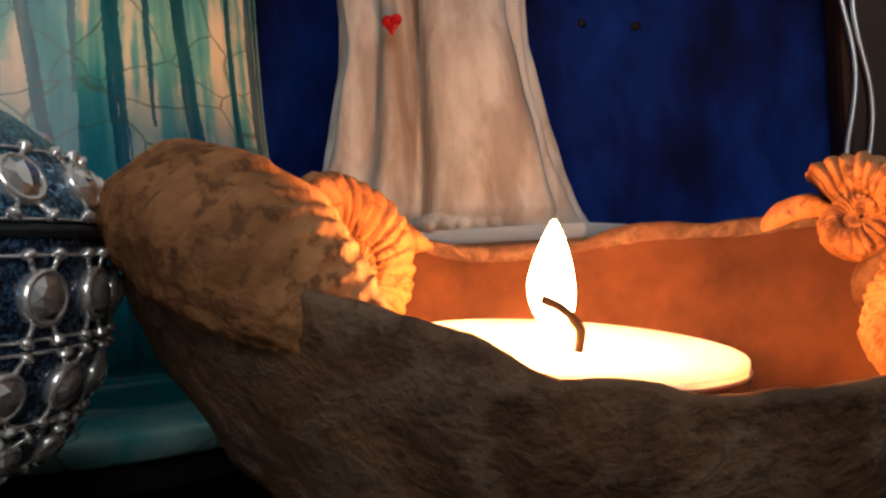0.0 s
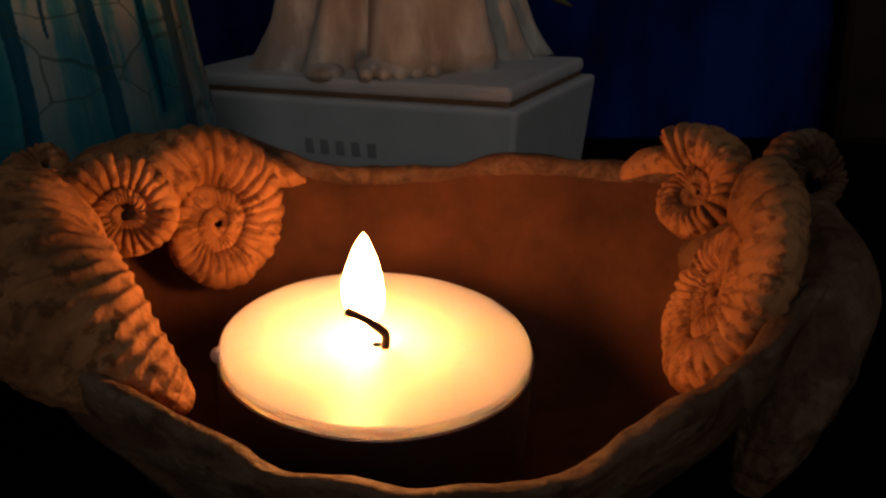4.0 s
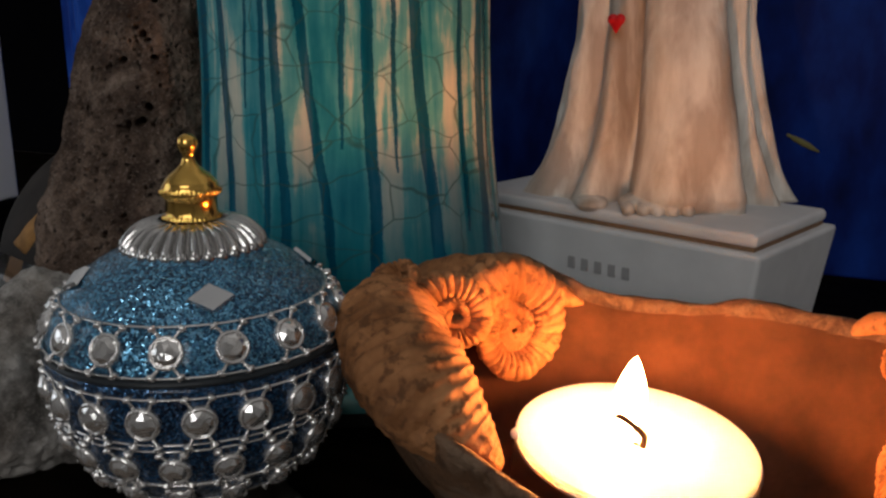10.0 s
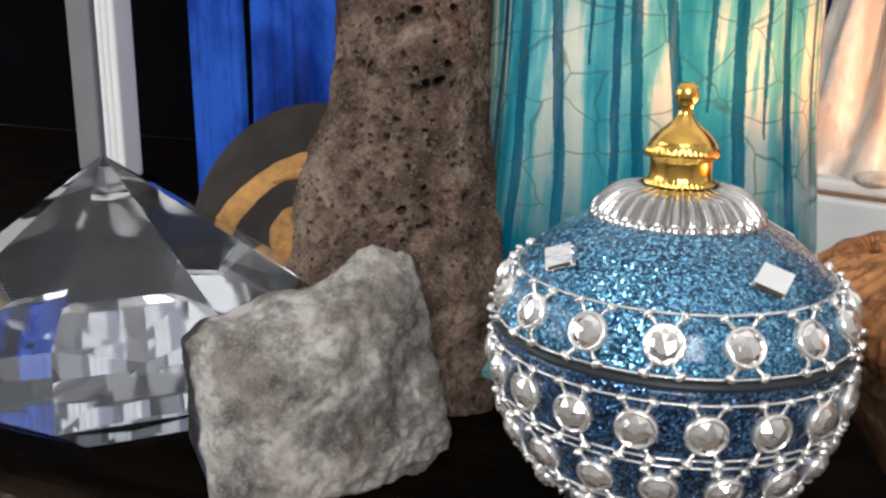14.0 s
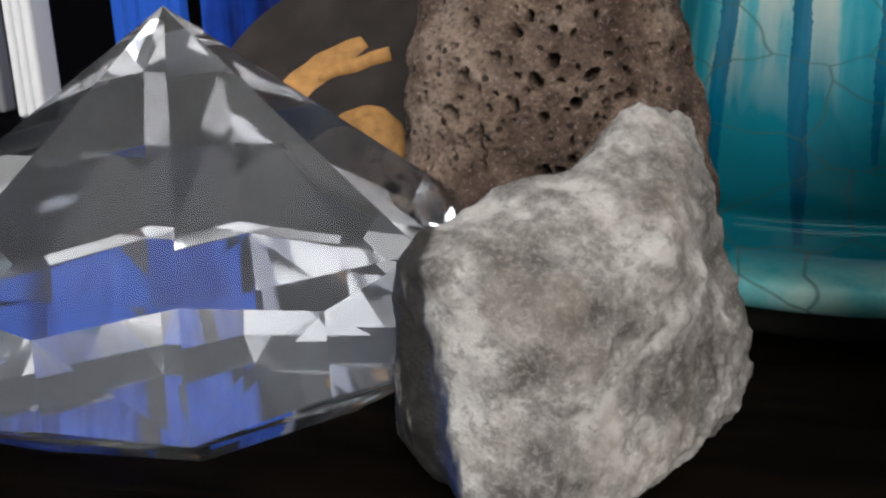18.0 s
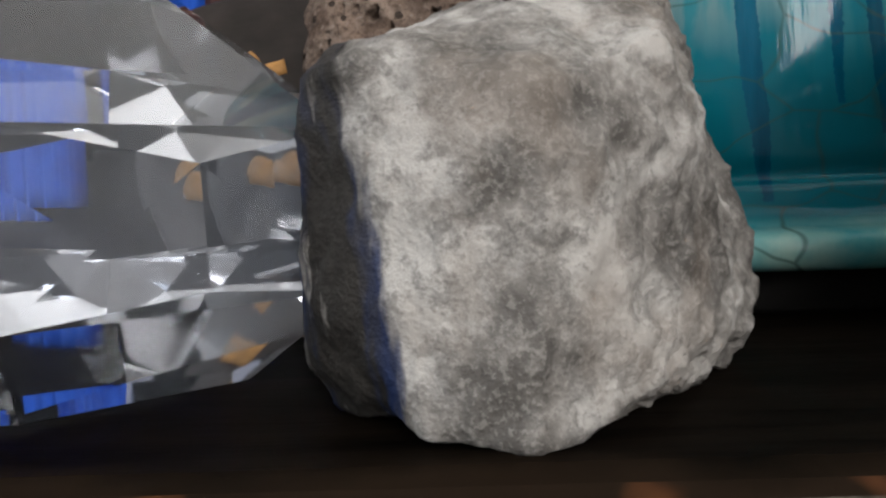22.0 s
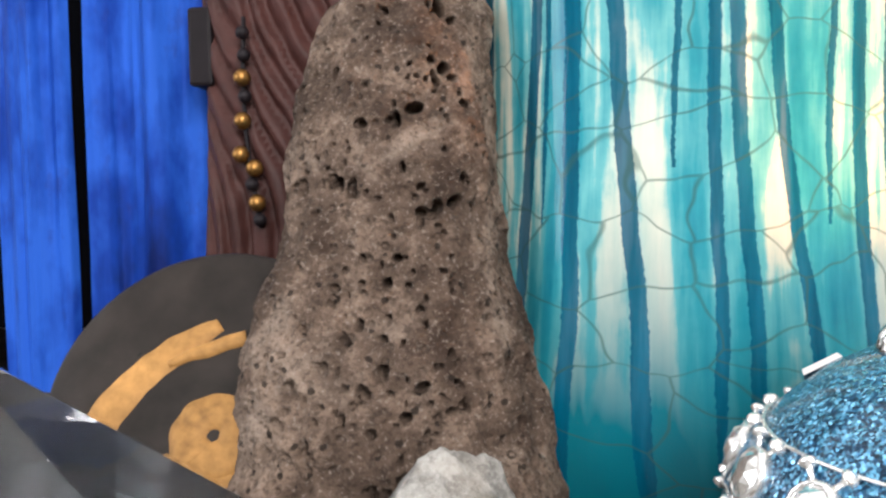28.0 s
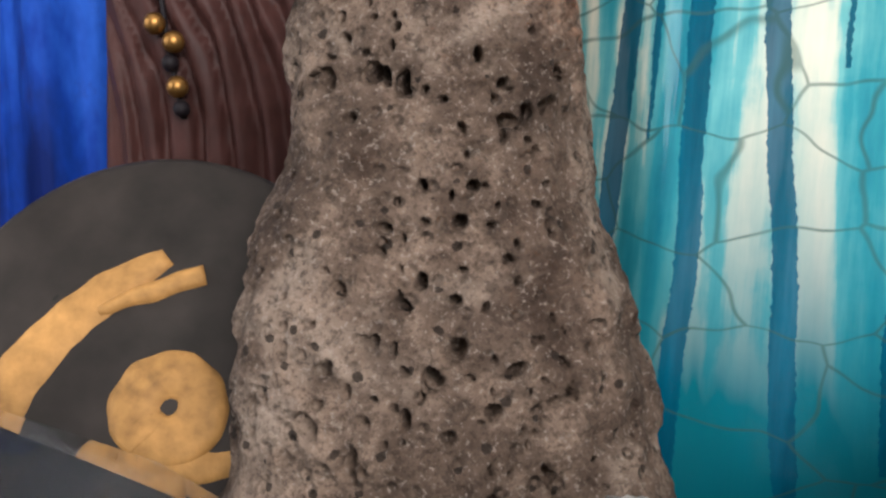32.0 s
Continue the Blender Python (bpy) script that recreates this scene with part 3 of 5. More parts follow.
# ---- room and shelf ----
def build_room():
    x0, x1, y0, y1, z0, z1 = -1.7, 1.7, WINDOW["y"], 0.34, -0.95, 1.55
    t = 0.08
    tagged(part("floor", box_bm(x0, y0, z0 - t, x1, y1, z0), M["boards"]), "brown wooden boards of the room", "floor", kind="structure")
    tagged(part("ceiling", box_bm(x0, y0, z1, x1, y1, z1 + t), M["white_wall"]), "plain pale ceiling of the room", "ceiling", kind="structure")
    tagged(part("wall_back", box_bm(x0, y1, z0, x1, y1 + t, z1), M["white_wall"]), "plain pale wall behind the shelf", "wall", kind="structure")
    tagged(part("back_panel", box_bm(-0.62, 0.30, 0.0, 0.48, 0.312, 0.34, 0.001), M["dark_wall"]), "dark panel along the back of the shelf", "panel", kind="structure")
    west = thing("wall_west", (0, 0, 0), "plain pale side wall with an opening for the added side light", "wall", kind="structure")
    sy0, sy1 = SIDE_FILL["y"] - SIDE_FILL["w"] / 2, SIDE_FILL["y"] + SIDE_FILL["w"] / 2
    sz0, sz1 = SIDE_FILL["z"] - SIDE_FILL["h"] / 2, SIDE_FILL["z"] + SIDE_FILL["h"] / 2
    for a in ((y0, z0, sy0, z1), (sy1, z0, y1, z1), (sy0, z0, sy1, sz0), (sy0, sz1, sy1, z1)):
        part("wall_panel", box_bm(x0 - t, a[0], a[1], x0, a[2], a[3]), M["wall"], west)
    tagged(part("wall_east", box_bm(x1, y0, z0, x1 + t, y1, z1), M["wall"]), "plain pale side wall", "wall", kind="structure")
    wx0, wx1 = WINDOW["x"] - WINDOW["w"] / 2, WINDOW["x"] + WINDOW["w"] / 2
    wz0, wz1 = WINDOW["z"] - WINDOW["h"] / 2, WINDOW["z"] + WINDOW["h"] / 2
    wall = thing("wall_front", (0, 0, 0), "plain pale wall with a window opening", "wall", kind="structure")
    for a in ((x0, z0, wx0, z1), (wx1, z0, x1, z1), (wx0, z0, wx1, wz0), (wx0, wz1, wx1, z1)):
        part("wall_panel", box_bm(a[0], y0 - t, a[1], a[2], y0, a[3]), M["wall"], wall)
    # shelf top, with a rounded worn front edge and a moulding under it
    shelf = thing("shelf", (0, 0, 0), "dark stained wooden shelf with a worn front edge", "shelf", kind="structure")
    prof = [(0.30, 0.0), (-0.0385, 0.0), (-0.0410, -0.0006), (-0.0425, -0.0022), (-0.0428, -0.0045), (-0.0420, -0.0055), (-0.0412, -0.0062),
            (-0.0418, -0.0072), (-0.0430, -0.0085), (-0.0434, -0.0110), (-0.0434, -0.0210), (-0.0415, -0.0230), (-0.0395, -0.0235), (0.30, -0.0235)]
    nx = 160
    verts, faces = [], []
    for i in range(nx + 1):
        x = -0.62 + 1.1 * i / nx
        for y, z in prof:
            w = 0.0008 * fbm((x, 0.3, 0.1), 25, 3) if y < 0 else 0.0
            verts.append((x, y + w, z))
    k = len(prof)
    for i in range(nx):
        for j in range(k):
            faces.append((i * k + j, i * k + (j + 1) % k, (i + 1) * k + (j + 1) % k, (i + 1) * k + j))
    faces.append(tuple(range(k))[::-1])
    faces.append(tuple(nx * k + j for j in range(k)))
    mesh_object("shelf_board", verts, faces, M["wood"], shelf, smooth=False)


# ---- things ----
def build_vase():
    vase = thing("vase", (-0.086, 0.060, 0.0), "tall turquoise crackle-glazed ceramic vase with dark running stripes", "vase")
    mesh_object("base", *lathe([(0.001, 0.0), (0.0405, 0.0), (0.0410, 0.0006), (0.0410, 0.0058), (0.030, 0.0062)], 96), M["matte_black"], vase, "dark unglazed base")
    prof = [(0.030, 0.0066), (0.0415, 0.0060), (0.0445, 0.0056), (0.0468, 0.0062), (0.0478, 0.0078), (0.0474, 0.0096), (0.0455, 0.0106), (0.0425, 0.0112), (0.0405, 0.0124), (0.0396, 0.0142),
            (0.0388, 0.0160), (0.0376, 0.0168), (0.0374, 0.0178), (0.0380, 0.020), (0.0382, 0.024), (0.0380, 0.030), (0.0368, 0.040), (0.0355, 0.052), (0.0345, 0.066), (0.0340, 0.080), (0.0340, 0.095), (0.0345, 0.112),
            (0.0350, 0.130), (0.0345, 0.145), (0.033, 0.155), (0.031, 0.158), (0.029, 0.155), (0.030, 0.130), (0.030, 0.02), (0.001, 0.018)]
    rows = [(p.x, p.y) for p in spline([(r, z, 0) for r, z in prof], 4)]

    def wave(a, r, z):
        s = min(1.0, max(0.0, (z - 0.015) / 0.03))
        return r + s * (0.0004 * math.sin(9 * a + 1.0) + 0.0003 * math.sin(17 * a) + 0.0005 * fbm((math.sin(a), math.cos(a), z * 6), 2.5, 2))
    v, f = lathe(rows, 160, wave)
    mesh_object("vase_body", v, f, M["glaze"], vase)


def build_statue():
    """Draped white figure on a block, one plain mesh."""
    bm = bmesh.new()
    n, m = 150, 130
    ring = []
    for j in range(m + 1):
        t = j / m
        z = 0.0372 + 0.135 * t
        grid = []
        flare = math.exp(-(z - 0.0372) / 0.022)
        rx = 0.0205 + 0.0135 * flare + 0.004 * max(0, (z - 0.09) / 0.08)
        ry = 0.0160 + 0.0085 * flare
        if t > 0.9:
            k = math.sqrt(max(0.0, 1 - ((t - 0.9) / 0.1) ** 2))
            rx, ry = rx * max(k, 0.02), ry * max(k, 0.02)
        for i in range(n):
            a = 2 * math.pi * i / n
            s, c = math.sin(a), math.cos(a)
            fold = 0.0
            drift = 0.25 * (z - 0.05) * 10
            for fa, w, d in ((-0.85, 0.20, 0.0026), (-0.28, 0.10, 0.0058), (0.78, 0.13, 0.0046), (1.25, 0.14, 0.0022), (-1.5, 0.2, 0.002), (2.2, 0.3, 0.002), (-2.3, 0.3, 0.002), (3.0, 0.25, 0.002)):
                da = (a - fa - 0.18 * drift * math.copysign(1, fa) + math.pi) % (2 * math.pi) - math.pi
                fold -= 2.2 * d * math.exp(-(da / w) ** 2)
            fold += 0.0010 * math.sin(13 * a + 22 * z) * (0.4 + flare) + 0.0012 * fbm((s, c, z * 18), 2.2, 3)
            knee = 0.006 * math.exp(-(((a - 0.32 + math.pi) % (2 * math.pi) - math.pi) / 0.42) ** 2) * math.exp(-((z - 0.055) / 0.035) ** 2)
            edge = 0.5 * (math.tanh((a if a < math.pi else a - 2 * math.pi) * 9 + 3.2 - 14 * (z - 0.05)) - math.tanh(((a if a < math.pi else a - 2 * math.pi) - 0.62) * 9 - 10 * (z - 0.05)))
            fold += 0.0034 * edge * min(1.0, max(0.0, (z - 0.0382) / 0.004))
            grid.append(bm.verts.new(((rx + fold + knee) * s, -(ry + fold + knee) * c, z)))
        ring.append(grid)
    for j in range(m):
        for i in range(n):
            bm.faces.new((ring[j][i], ring[j][(i + 1) % n], ring[j + 1][(i + 1) % n], ring[j + 1][i]))
    bm.faces.new(ring[0][::-1])
    bm.faces.new(ring[m])
    # toes; the figure is then turned on its block
    for k in range(5):
        mt = Matrix.Translation((-0.0055 + 0.0032 * k, -0.0285 + 0.0004 * abs(k - 1.2), 0.0392)) @ Matrix.Diagonal((0.0017, 0.0034, 0.0019, 1))
        bmesh.ops.create_uvsphere(bm, u_segments=12, v_segments=8, radius=1.0, matrix=mt)
    bmesh.ops.create_uvsphere(bm, u_segments=16, v_segments=10, radius=1.0, matrix=Matrix.Translation((0.001, -0.022, 0.0397)) @ Matrix.Diagonal((0.009, 0.008, 0.0035, 1)))
    bmesh.ops.create_uvsphere(bm, u_segments=16, v_segments=10, radius=1.0, matrix=Matrix.Translation((-0.014, -0.021, 0.0389)) @ Matrix.Diagonal((0.004, 0.006, 0.0022, 1)))
    turn = pose(-0.0015, 0.0015, 0, 0, 0, 31) @ Matrix.Diagonal((1.15, 1.12, 1.0, 1))
    bmesh.ops.transform(bm, matrix=turn, verts=bm.verts)
    # block and slab
    def block(x0, y0, z0, x1, y1, z1, bev, taper=1.0):
        g = bmesh.ops.create_cube(bm, size=1.0, matrix=Matrix.Translation(((x0 + x1) / 2, (y0 + y1) / 2, (z0 + z1) / 2)) @ Matrix.Diagonal((x1 - x0, y1 - y0, z1 - z0, 1)))
        for v in g["verts"]:
            if v.co.z < (z0 + z1) / 2:
                v.co.x, v.co.y = (x0 + x1) / 2 + (v.co.x - (x0 + x1) / 2) * taper, (y0 + y1) / 2 + (v.co.y - (y0 + y1) / 2) * taper
        es = list({e for v in g["verts"] for e in v.link_edges})
        r = bmesh.ops.bevel(bm, geom=es, offset=bev, segments=3, affect="EDGES", profile=0.5)
    def painted(index, make):
        old = set(bm.faces)
        make()
        for f in bm.faces:
            if f not in old:
                f.material_index = index
    painted(4, lambda: block(-0.047, -0.033, 0.0, 0.047, 0.014, 0.0339, 0.0012, 0.90))
    painted(3, lambda: block(-0.0440, -0.0300, 0.0333, 0.0440, 0.0115, 0.0351, 0.0003))
    painted(4, lambda: block(-0.0446, -0.0306, 0.0349, 0.0446, 0.0120, 0.0381, 0.0012))
    # worn lettering that cannot be read: small sunk bars
    for k in range(5):
        painted(1, lambda: block(-0.006 + 0.0042 * k, -0.0328, 0.0215, -0.0040 + 0.0042 * k, -0.0318, 0.0247, 0.00005))

    # red heart pendant
    def heart():
        for dx in (-0.0011, 0.0011):
            bmesh.ops.create_uvsphere(bm, u_segments=12, v_segments=8, radius=1.0, matrix=Matrix.Translation((0.0005 + dx, -0.0245, 0.0862)) @ Matrix.Diagonal((0.0014, 0.0012, 0.0014, 1)))
        bmesh.ops.create_cone(bm, segments=12, radius1=0.0001, radius2=0.0023, depth=0.0032, matrix=Matrix.Translation((0.0005, -0.0245, 0.0842)) @ Matrix.Diagonal((1, 0.5, 1, 1)))
    painted(2, heart)
    ob = part("statue", bm, [M["plaster"], M["faint_grey"], M["red"], M["brown_wash"], M["plinth_white"]], smooth=False, matrix=pose(-0.0235, 0.124, 0.0, 0, 0, -19))
    for p in ob.data.polygons:
        p.use_smooth = len(p.vertices) == 4 and p.index < n * m + 700
    tagged(ob, "white plaster draped figure on a block, with a red heart pendant", "statue")


def ammonite(radius, turns=2.6, ribs=34, flat=0.8, core=0.16, n=18, steps=1300):
    """A coiled ribbed shell lying in the xy plane, its whorls touching along a sunk seam."""
    tube = 0.5 * (1 - core ** (1 / turns)) * 1.04
    line, rad = [], []
    for i in range(steps + 1):
        t = i / steps
        a = turns * 2 * math.pi * t
        g = core * (1.0 / core) ** t
        line.append(Vector((math.cos(a), math.sin(a), 0)) * radius * g * (1 - tube))
        rad.append(radius * g * tube)
    verts, faces = [], []
    for i, p in enumerate(line):
        d = (line[min(i + 1, steps)] - line[max(i - 1, 0)]).normalized()
        out = Vector((p.x, p.y, 0)).normalized()
        rib = 1 + (0.25 + 0.12 * noise.noise(Vector((i * 0.02, radius * 900, 0.5)))) * (abs(math.sin(ribs * turns * math.pi * i / steps + 1.2 * noise.noise(Vector((i * 0.013, 3.0, radius * 700))))) ** 0.7 - 0.6)
        for k in range(n):
            b = 2 * math.pi * k / n
            o = math.cos(b)
            q = p + rad[i] * (1 + (rib - 1) * (0.35 + 0.9 * max(0.0, math.sin(b)))) * (o * out + flat * math.sin(b) * Vector((0, 0, 1)))
            verts.append(q + 0.00035 * noise.noise_vector(q * 600) + 0.0005 * noise.noise_vector(q * 190))
    for i in range(steps):
        for k in range(n):
            m = (k + 1) % n
            faces.append((i * n + k, i * n + m, (i + 1) * n + m, (i + 1) * n + k))
    faces.append(tuple(range(n))[::-1])
    faces.append(tuple(steps * n + k for k in range(n)))
    return verts, faces


def facing(place, normal, spin=0.0):
    """A pose whose z axis points along normal."""
    q = Vector(normal).normalized().to_track_quat("Z", "Y").to_matrix().to_4x4()
    return Matrix.Translation(place) @ q @ pose(0, 0, 0, 0, 0, spin)


def between(a, b, roll=0.0):
    """A pose whose x axis runs from a to b, at their middle."""
    a, b = Vector(a), Vector(b)
    x = (b - a).normalized()
    y = Vector((0, 0, 1)).cross(x).normalized()
    m = Matrix((x, y, x.cross(y))).transposed().to_4x4()
    m.translation = (a + b) / 2
    return m @ pose(0, 0, 0, roll, 0, 0)


def spindle(length, radius, ribs=11, n=28, steps=90):
    """A ribbed, slightly curved shell along x, thick at -x and pointed at +x."""
    verts, faces = [], []
    for i in range(steps + 1):
        t = i / steps
        x = (t - 0.5) * length
        r = radius * (math.sin(math.pi * min(1, 0.12 + 0.88 * t) ** 0.75) ** 0.6 if t < 1 else 0.02)
        r = max(r, 0.0006)
        for k in range(n):
            b = 2 * math.pi * k / n
            rib = 1 + 0.030 * math.sin(ribs * 2 * math.pi * t + 1.8 * math.sin(b)) * (0.6 + 0.4 * math.cos(b - 0.9)) + 0.10 * fbm((t * 4, math.cos(b), math.sin(b)), 1.1, 3)
            q = Vector((x, r * rib * math.cos(b), r * rib * 0.86 * math.sin(b) - 0.004 * (2 * t - 1) ** 2))
            verts.append(q + 0.0005 * noise.noise_vector(q * 260))
    for i in range(steps):
        for k in range(n):
            m = (k + 1) % n
            faces.append((i * n + k, i * n + m, (i + 1) * n + m, (i + 1) * n + k))
    faces.append(tuple(range(n))[::-1])
    faces.append(tuple(steps * n + k for k in range(n)))
    return verts, faces


def claw(rows, ridges=0.075, n=56, steps=44):
    """A thick drooping shell along a curve, with rows of place and radius, ridged across by growth lines."""
    line = spline([r[:3] for r in rows], steps)
    rad = [v.x for v in spline([(r[3], 0, 0) for r in rows], steps)]
    verts, faces = [], []
    side = None
    last = len(line) - 1
    for i, p in enumerate(line):
        d = (line[min(i + 1, last)] - line[max(i - 1, 0)]).normalized()
        side = d.cross(Vector((0, 0, 1))).normalized() if side is None else (side - d * side.dot(d)).normalized()
        up = side.cross(d)
        t = i / last
        for k in range(n):
            b = 2 * math.pi * k / n
            ridge = (0.5 + 0.5 * math.sin(2 * math.pi * 24 * t + 2.2 * math.cos(b) + 0.8 * fbm((t * 5, math.cos(b), math.sin(b)), 1.3, 2))) ** 1.6
            keel = math.exp(-((t - 0.86) / 0.14) ** 2) * abs(math.sin(7 * b)) ** 0.7
            r = rad[i] * (0.96 + ridges * ridge * (0.3 + 0.7 * max(0.0, math.sin(b))) + 0.09 * keel + 0.09 * fbm((t * 3, math.cos(b), math.sin(b)), 1.2, 3))
            q = p + r * (math.cos(b) * side + 0.88 * math.sin(b) * up)
            verts.append(q + 0.00035 * noise.noise_vector(q * 320))
    for i in range(last):
        for k in range(n):
            m = (k + 1) % n
            faces.append((i * n + k, i * n + m, (i + 1) * n + m, (i + 1) * n + k))
    faces.append(tuple(range(n))[::-1])
    faces.append(tuple(last * n + k for k in range(n)))
    return verts, faces


def build_bowl():
    bowl = thing("bowl", (0.001, 0.005, 0.0), "rough brown clay bowl set with ammonites, dark glazed inside", "bowl")

    def rim(a):
        s, c = math.sin(a), math.cos(a)   # a from +x towards +y
        rx = 0.051
        ry = 0.0325 if s > 0 else 0.0370
        h = 0.0276 + 0.0060 * s + 0.0040 * c * c - 0.0030 * c * max(0.0, -s) + (0.003 if c < 0 else 0.001) * abs(c)
        h += 0.0018 * max(0.0, s)
        if a > 3.6:
            # the front lip dips to the right of the middle and climbs to the shells on both sides
            h = np.interp(a, (3.6, 4.1, 4.35, 4.45, 4.57, 4.68, 4.8, 4.94, 5.07, 5.2, 5.46, 5.8, 6.284), (0.0335, 0.0325, 0.0285, 0.0270, 0.0250, 0.0233, 0.0220, 0.0209, 0.0209, 0.0222, 0.0272, 0.0308, 0.0326))
        h += 0.0009 * fbm((c, s, 0.3), 2.5, 3)
        h += 0.004 * math.exp(-((a - 2.35) / 0.22) ** 2) - 0.003 * math.exp(-((a - 1.75) / 0.3) ** 2)
        return rx * (1 + 0.015 * fbm((c, s, 2.0), 2.0, 2)), ry * (1 + 0.02 * fbm((c, s, 5.0), 2.0, 2)), h

    def shell(profile, n, bumpy):
        verts, faces = [], []
        for u, w, dz in profile:
            for i in range(n):
                a = 2 * math.pi * i / n
                rx, ry, h = rim(a)
                p = Vector((rx * u * math.cos(a), ry * u * math.sin(a), h * w + dz))
                verts.append(p + bumpy * noise.noise_vector(p * 130) + 0.3 * bumpy * noise.noise_vector(p * 420))
        for j in range(len(profile) - 1):
            for i in range(n):
                k = (i + 1) % n
                faces.append((j * n + i, j * n + k, (j + 1) * n + k, (j + 1) * n + i))
        faces.append(tuple(range(n))[::-1])
        faces.append(tuple((len(profile) - 1) * n + k for k in range(n)))
        return verts, faces
    outer = [(0.56, 0.0, 0.0012), (0.62, 0.06, 0.0), (0.72, 0.25, 0), (0.82, 0.45, 0), (0.91, 0.66, 0), (0.97, 0.84, 0), (0.995, 0.95, 0), (1.0, 1.0, 0), (0.985, 1.02, 0), (0.955, 1.01, 0), (0.935, 0.985, 0), (0.92, 0.95, 0)]
    outer = [(p.x, p.y, p.z) for p in spline(outer, 3)]
    v, f = shell(outer, 220, 0.0009)
    f = f[:-1]
    mesh_object("bowl_body", v, f, M["stained_shaded_clay"], bowl, "dark stained outside with pale worn patches")
    inner = [(0.922, 0.955, 0), (0.90, 0.86, 0), (0.86, 0.70, 0), (0.80, 0.52, 0), (0.72, 0.36, 0), (0.60, 0.22, 0.001), (0.42, 0.12, 0.002), (0.2, 0.10, 0.0018), (0.05, 0.10, 0.0016)]
    inner = [(p.x, p.y, p.z) for p in spline(inner, 3)]
    v, f = shell(inner, 160, 0.0003)
    mesh_object("bowl_inside", v, f[:-2] + [f[-1]], M["bowl_glaze"], bowl, "dark brown glazed inside")
    off = Vector((0.001, 0.005, 0.0))

    def put(name, vf, m, label, key="clay"):
        mesh_object(name, vf[0], vf[1], M[key], bowl, label, matrix=Matrix.Translation(-off) @ m)
    put("oyster_shell", claw([(-0.0455, 0.0010, 0.0385, 0.0055), (-0.0405, -0.0075, 0.0385, 0.0080), (-0.0342, -0.0160, 0.0365, 0.0092), (-0.0272, -0.0215, 0.0332, 0.0085), (-0.0208, -0.0218, 0.0280, 0.0052), (-0.0165, -0.0190, 0.0232, 0.0018)]),
        Matrix.Identity(4), "thick ridged oyster shell drooping over the rim")
    put("ammonite", ammonite(0.0146, 3.3, 30, 1.05, 0.06), facing((-0.0272, 0.0160, 0.0310), (0.62, -0.74, 0.26)) @ Matrix.Diagonal((1, 1.22, 1, 1)) @ pose(0, 0, 0, 0, 0, 65), "large ribbed ammonite")
    put("ammonite", ammonite(0.0102, 2.2, 24, 1.1, 0.17), facing((-0.0330, 0.0030, 0.0366), (0.50, -0.78, 0.40), 120), "small ammonite with an open middle")
    put("ammonite", ammonite(0.0062, 1.4, 24, 1.2, 0.3), facing((-0.0425, 0.0015, 0.0425), (-0.1, -0.6, 0.75), 120), "small dark ammonite on the rim")
    put("ammonite", ammonite(0.0172, 3.6, 38, 0.7, 0.07), facing((0.0400, 0.0030, 0.0276), (-0.90, -0.14, 0.42), 250), "flat ribbed ammonite on the rim")
    put("ammonite", ammonite(0.0104, 3.0, 24, 1.2, 0.06), facing((0.0385, 0.0185, 0.0352), (-0.55, -0.62, 0.52), 140), "coiled ammonite on the rim")
    # outer shells use the darker clay, with their shade in its colour
    put("ammonite", ammonite(0.0090, 1.7, 26, 1.2, 0.25), facing((0.0515, 0.0140, 0.0385), (0.45, -0.80, 0.4), 20), "ammonite on the outside", "stained_shaded_clay")
    put("oyster_shell", claw([(0.0510, 0.0100, 0.0350, 0.0035), (0.0515, 0.0010, 0.0310, 0.0052), (0.0485, -0.0060, 0.0245, 0.0055), (0.0450, -0.0090, 0.0170, 0.0042), (0.0425, -0.0100, 0.0100, 0.0018)], 0.015),
        Matrix.Identity(4), "drooping shell on the outside of the wall", "stained_shaded_clay")
    put("shell_crest", spindle(0.036, 0.0062, 6), between((-0.0500, 0.0150, 0.0380), (-0.0180, 0.0270, 0.0385)), "ridge of clay behind the shells")
    put("shell_crest", spindle(0.014, 0.0026, 4), between((0.0290, 0.0315, 0.0362), (0.0405, 0.0255, 0.0382)), "lump of clay on the rim")
    put("shell_crest", spindle(0.022, 0.0060, 5), between((0.0420, 0.0180, 0.0310), (0.0540, 0.0060, 0.0290)), "lump of clay under the shells", "stained_shaded_clay")


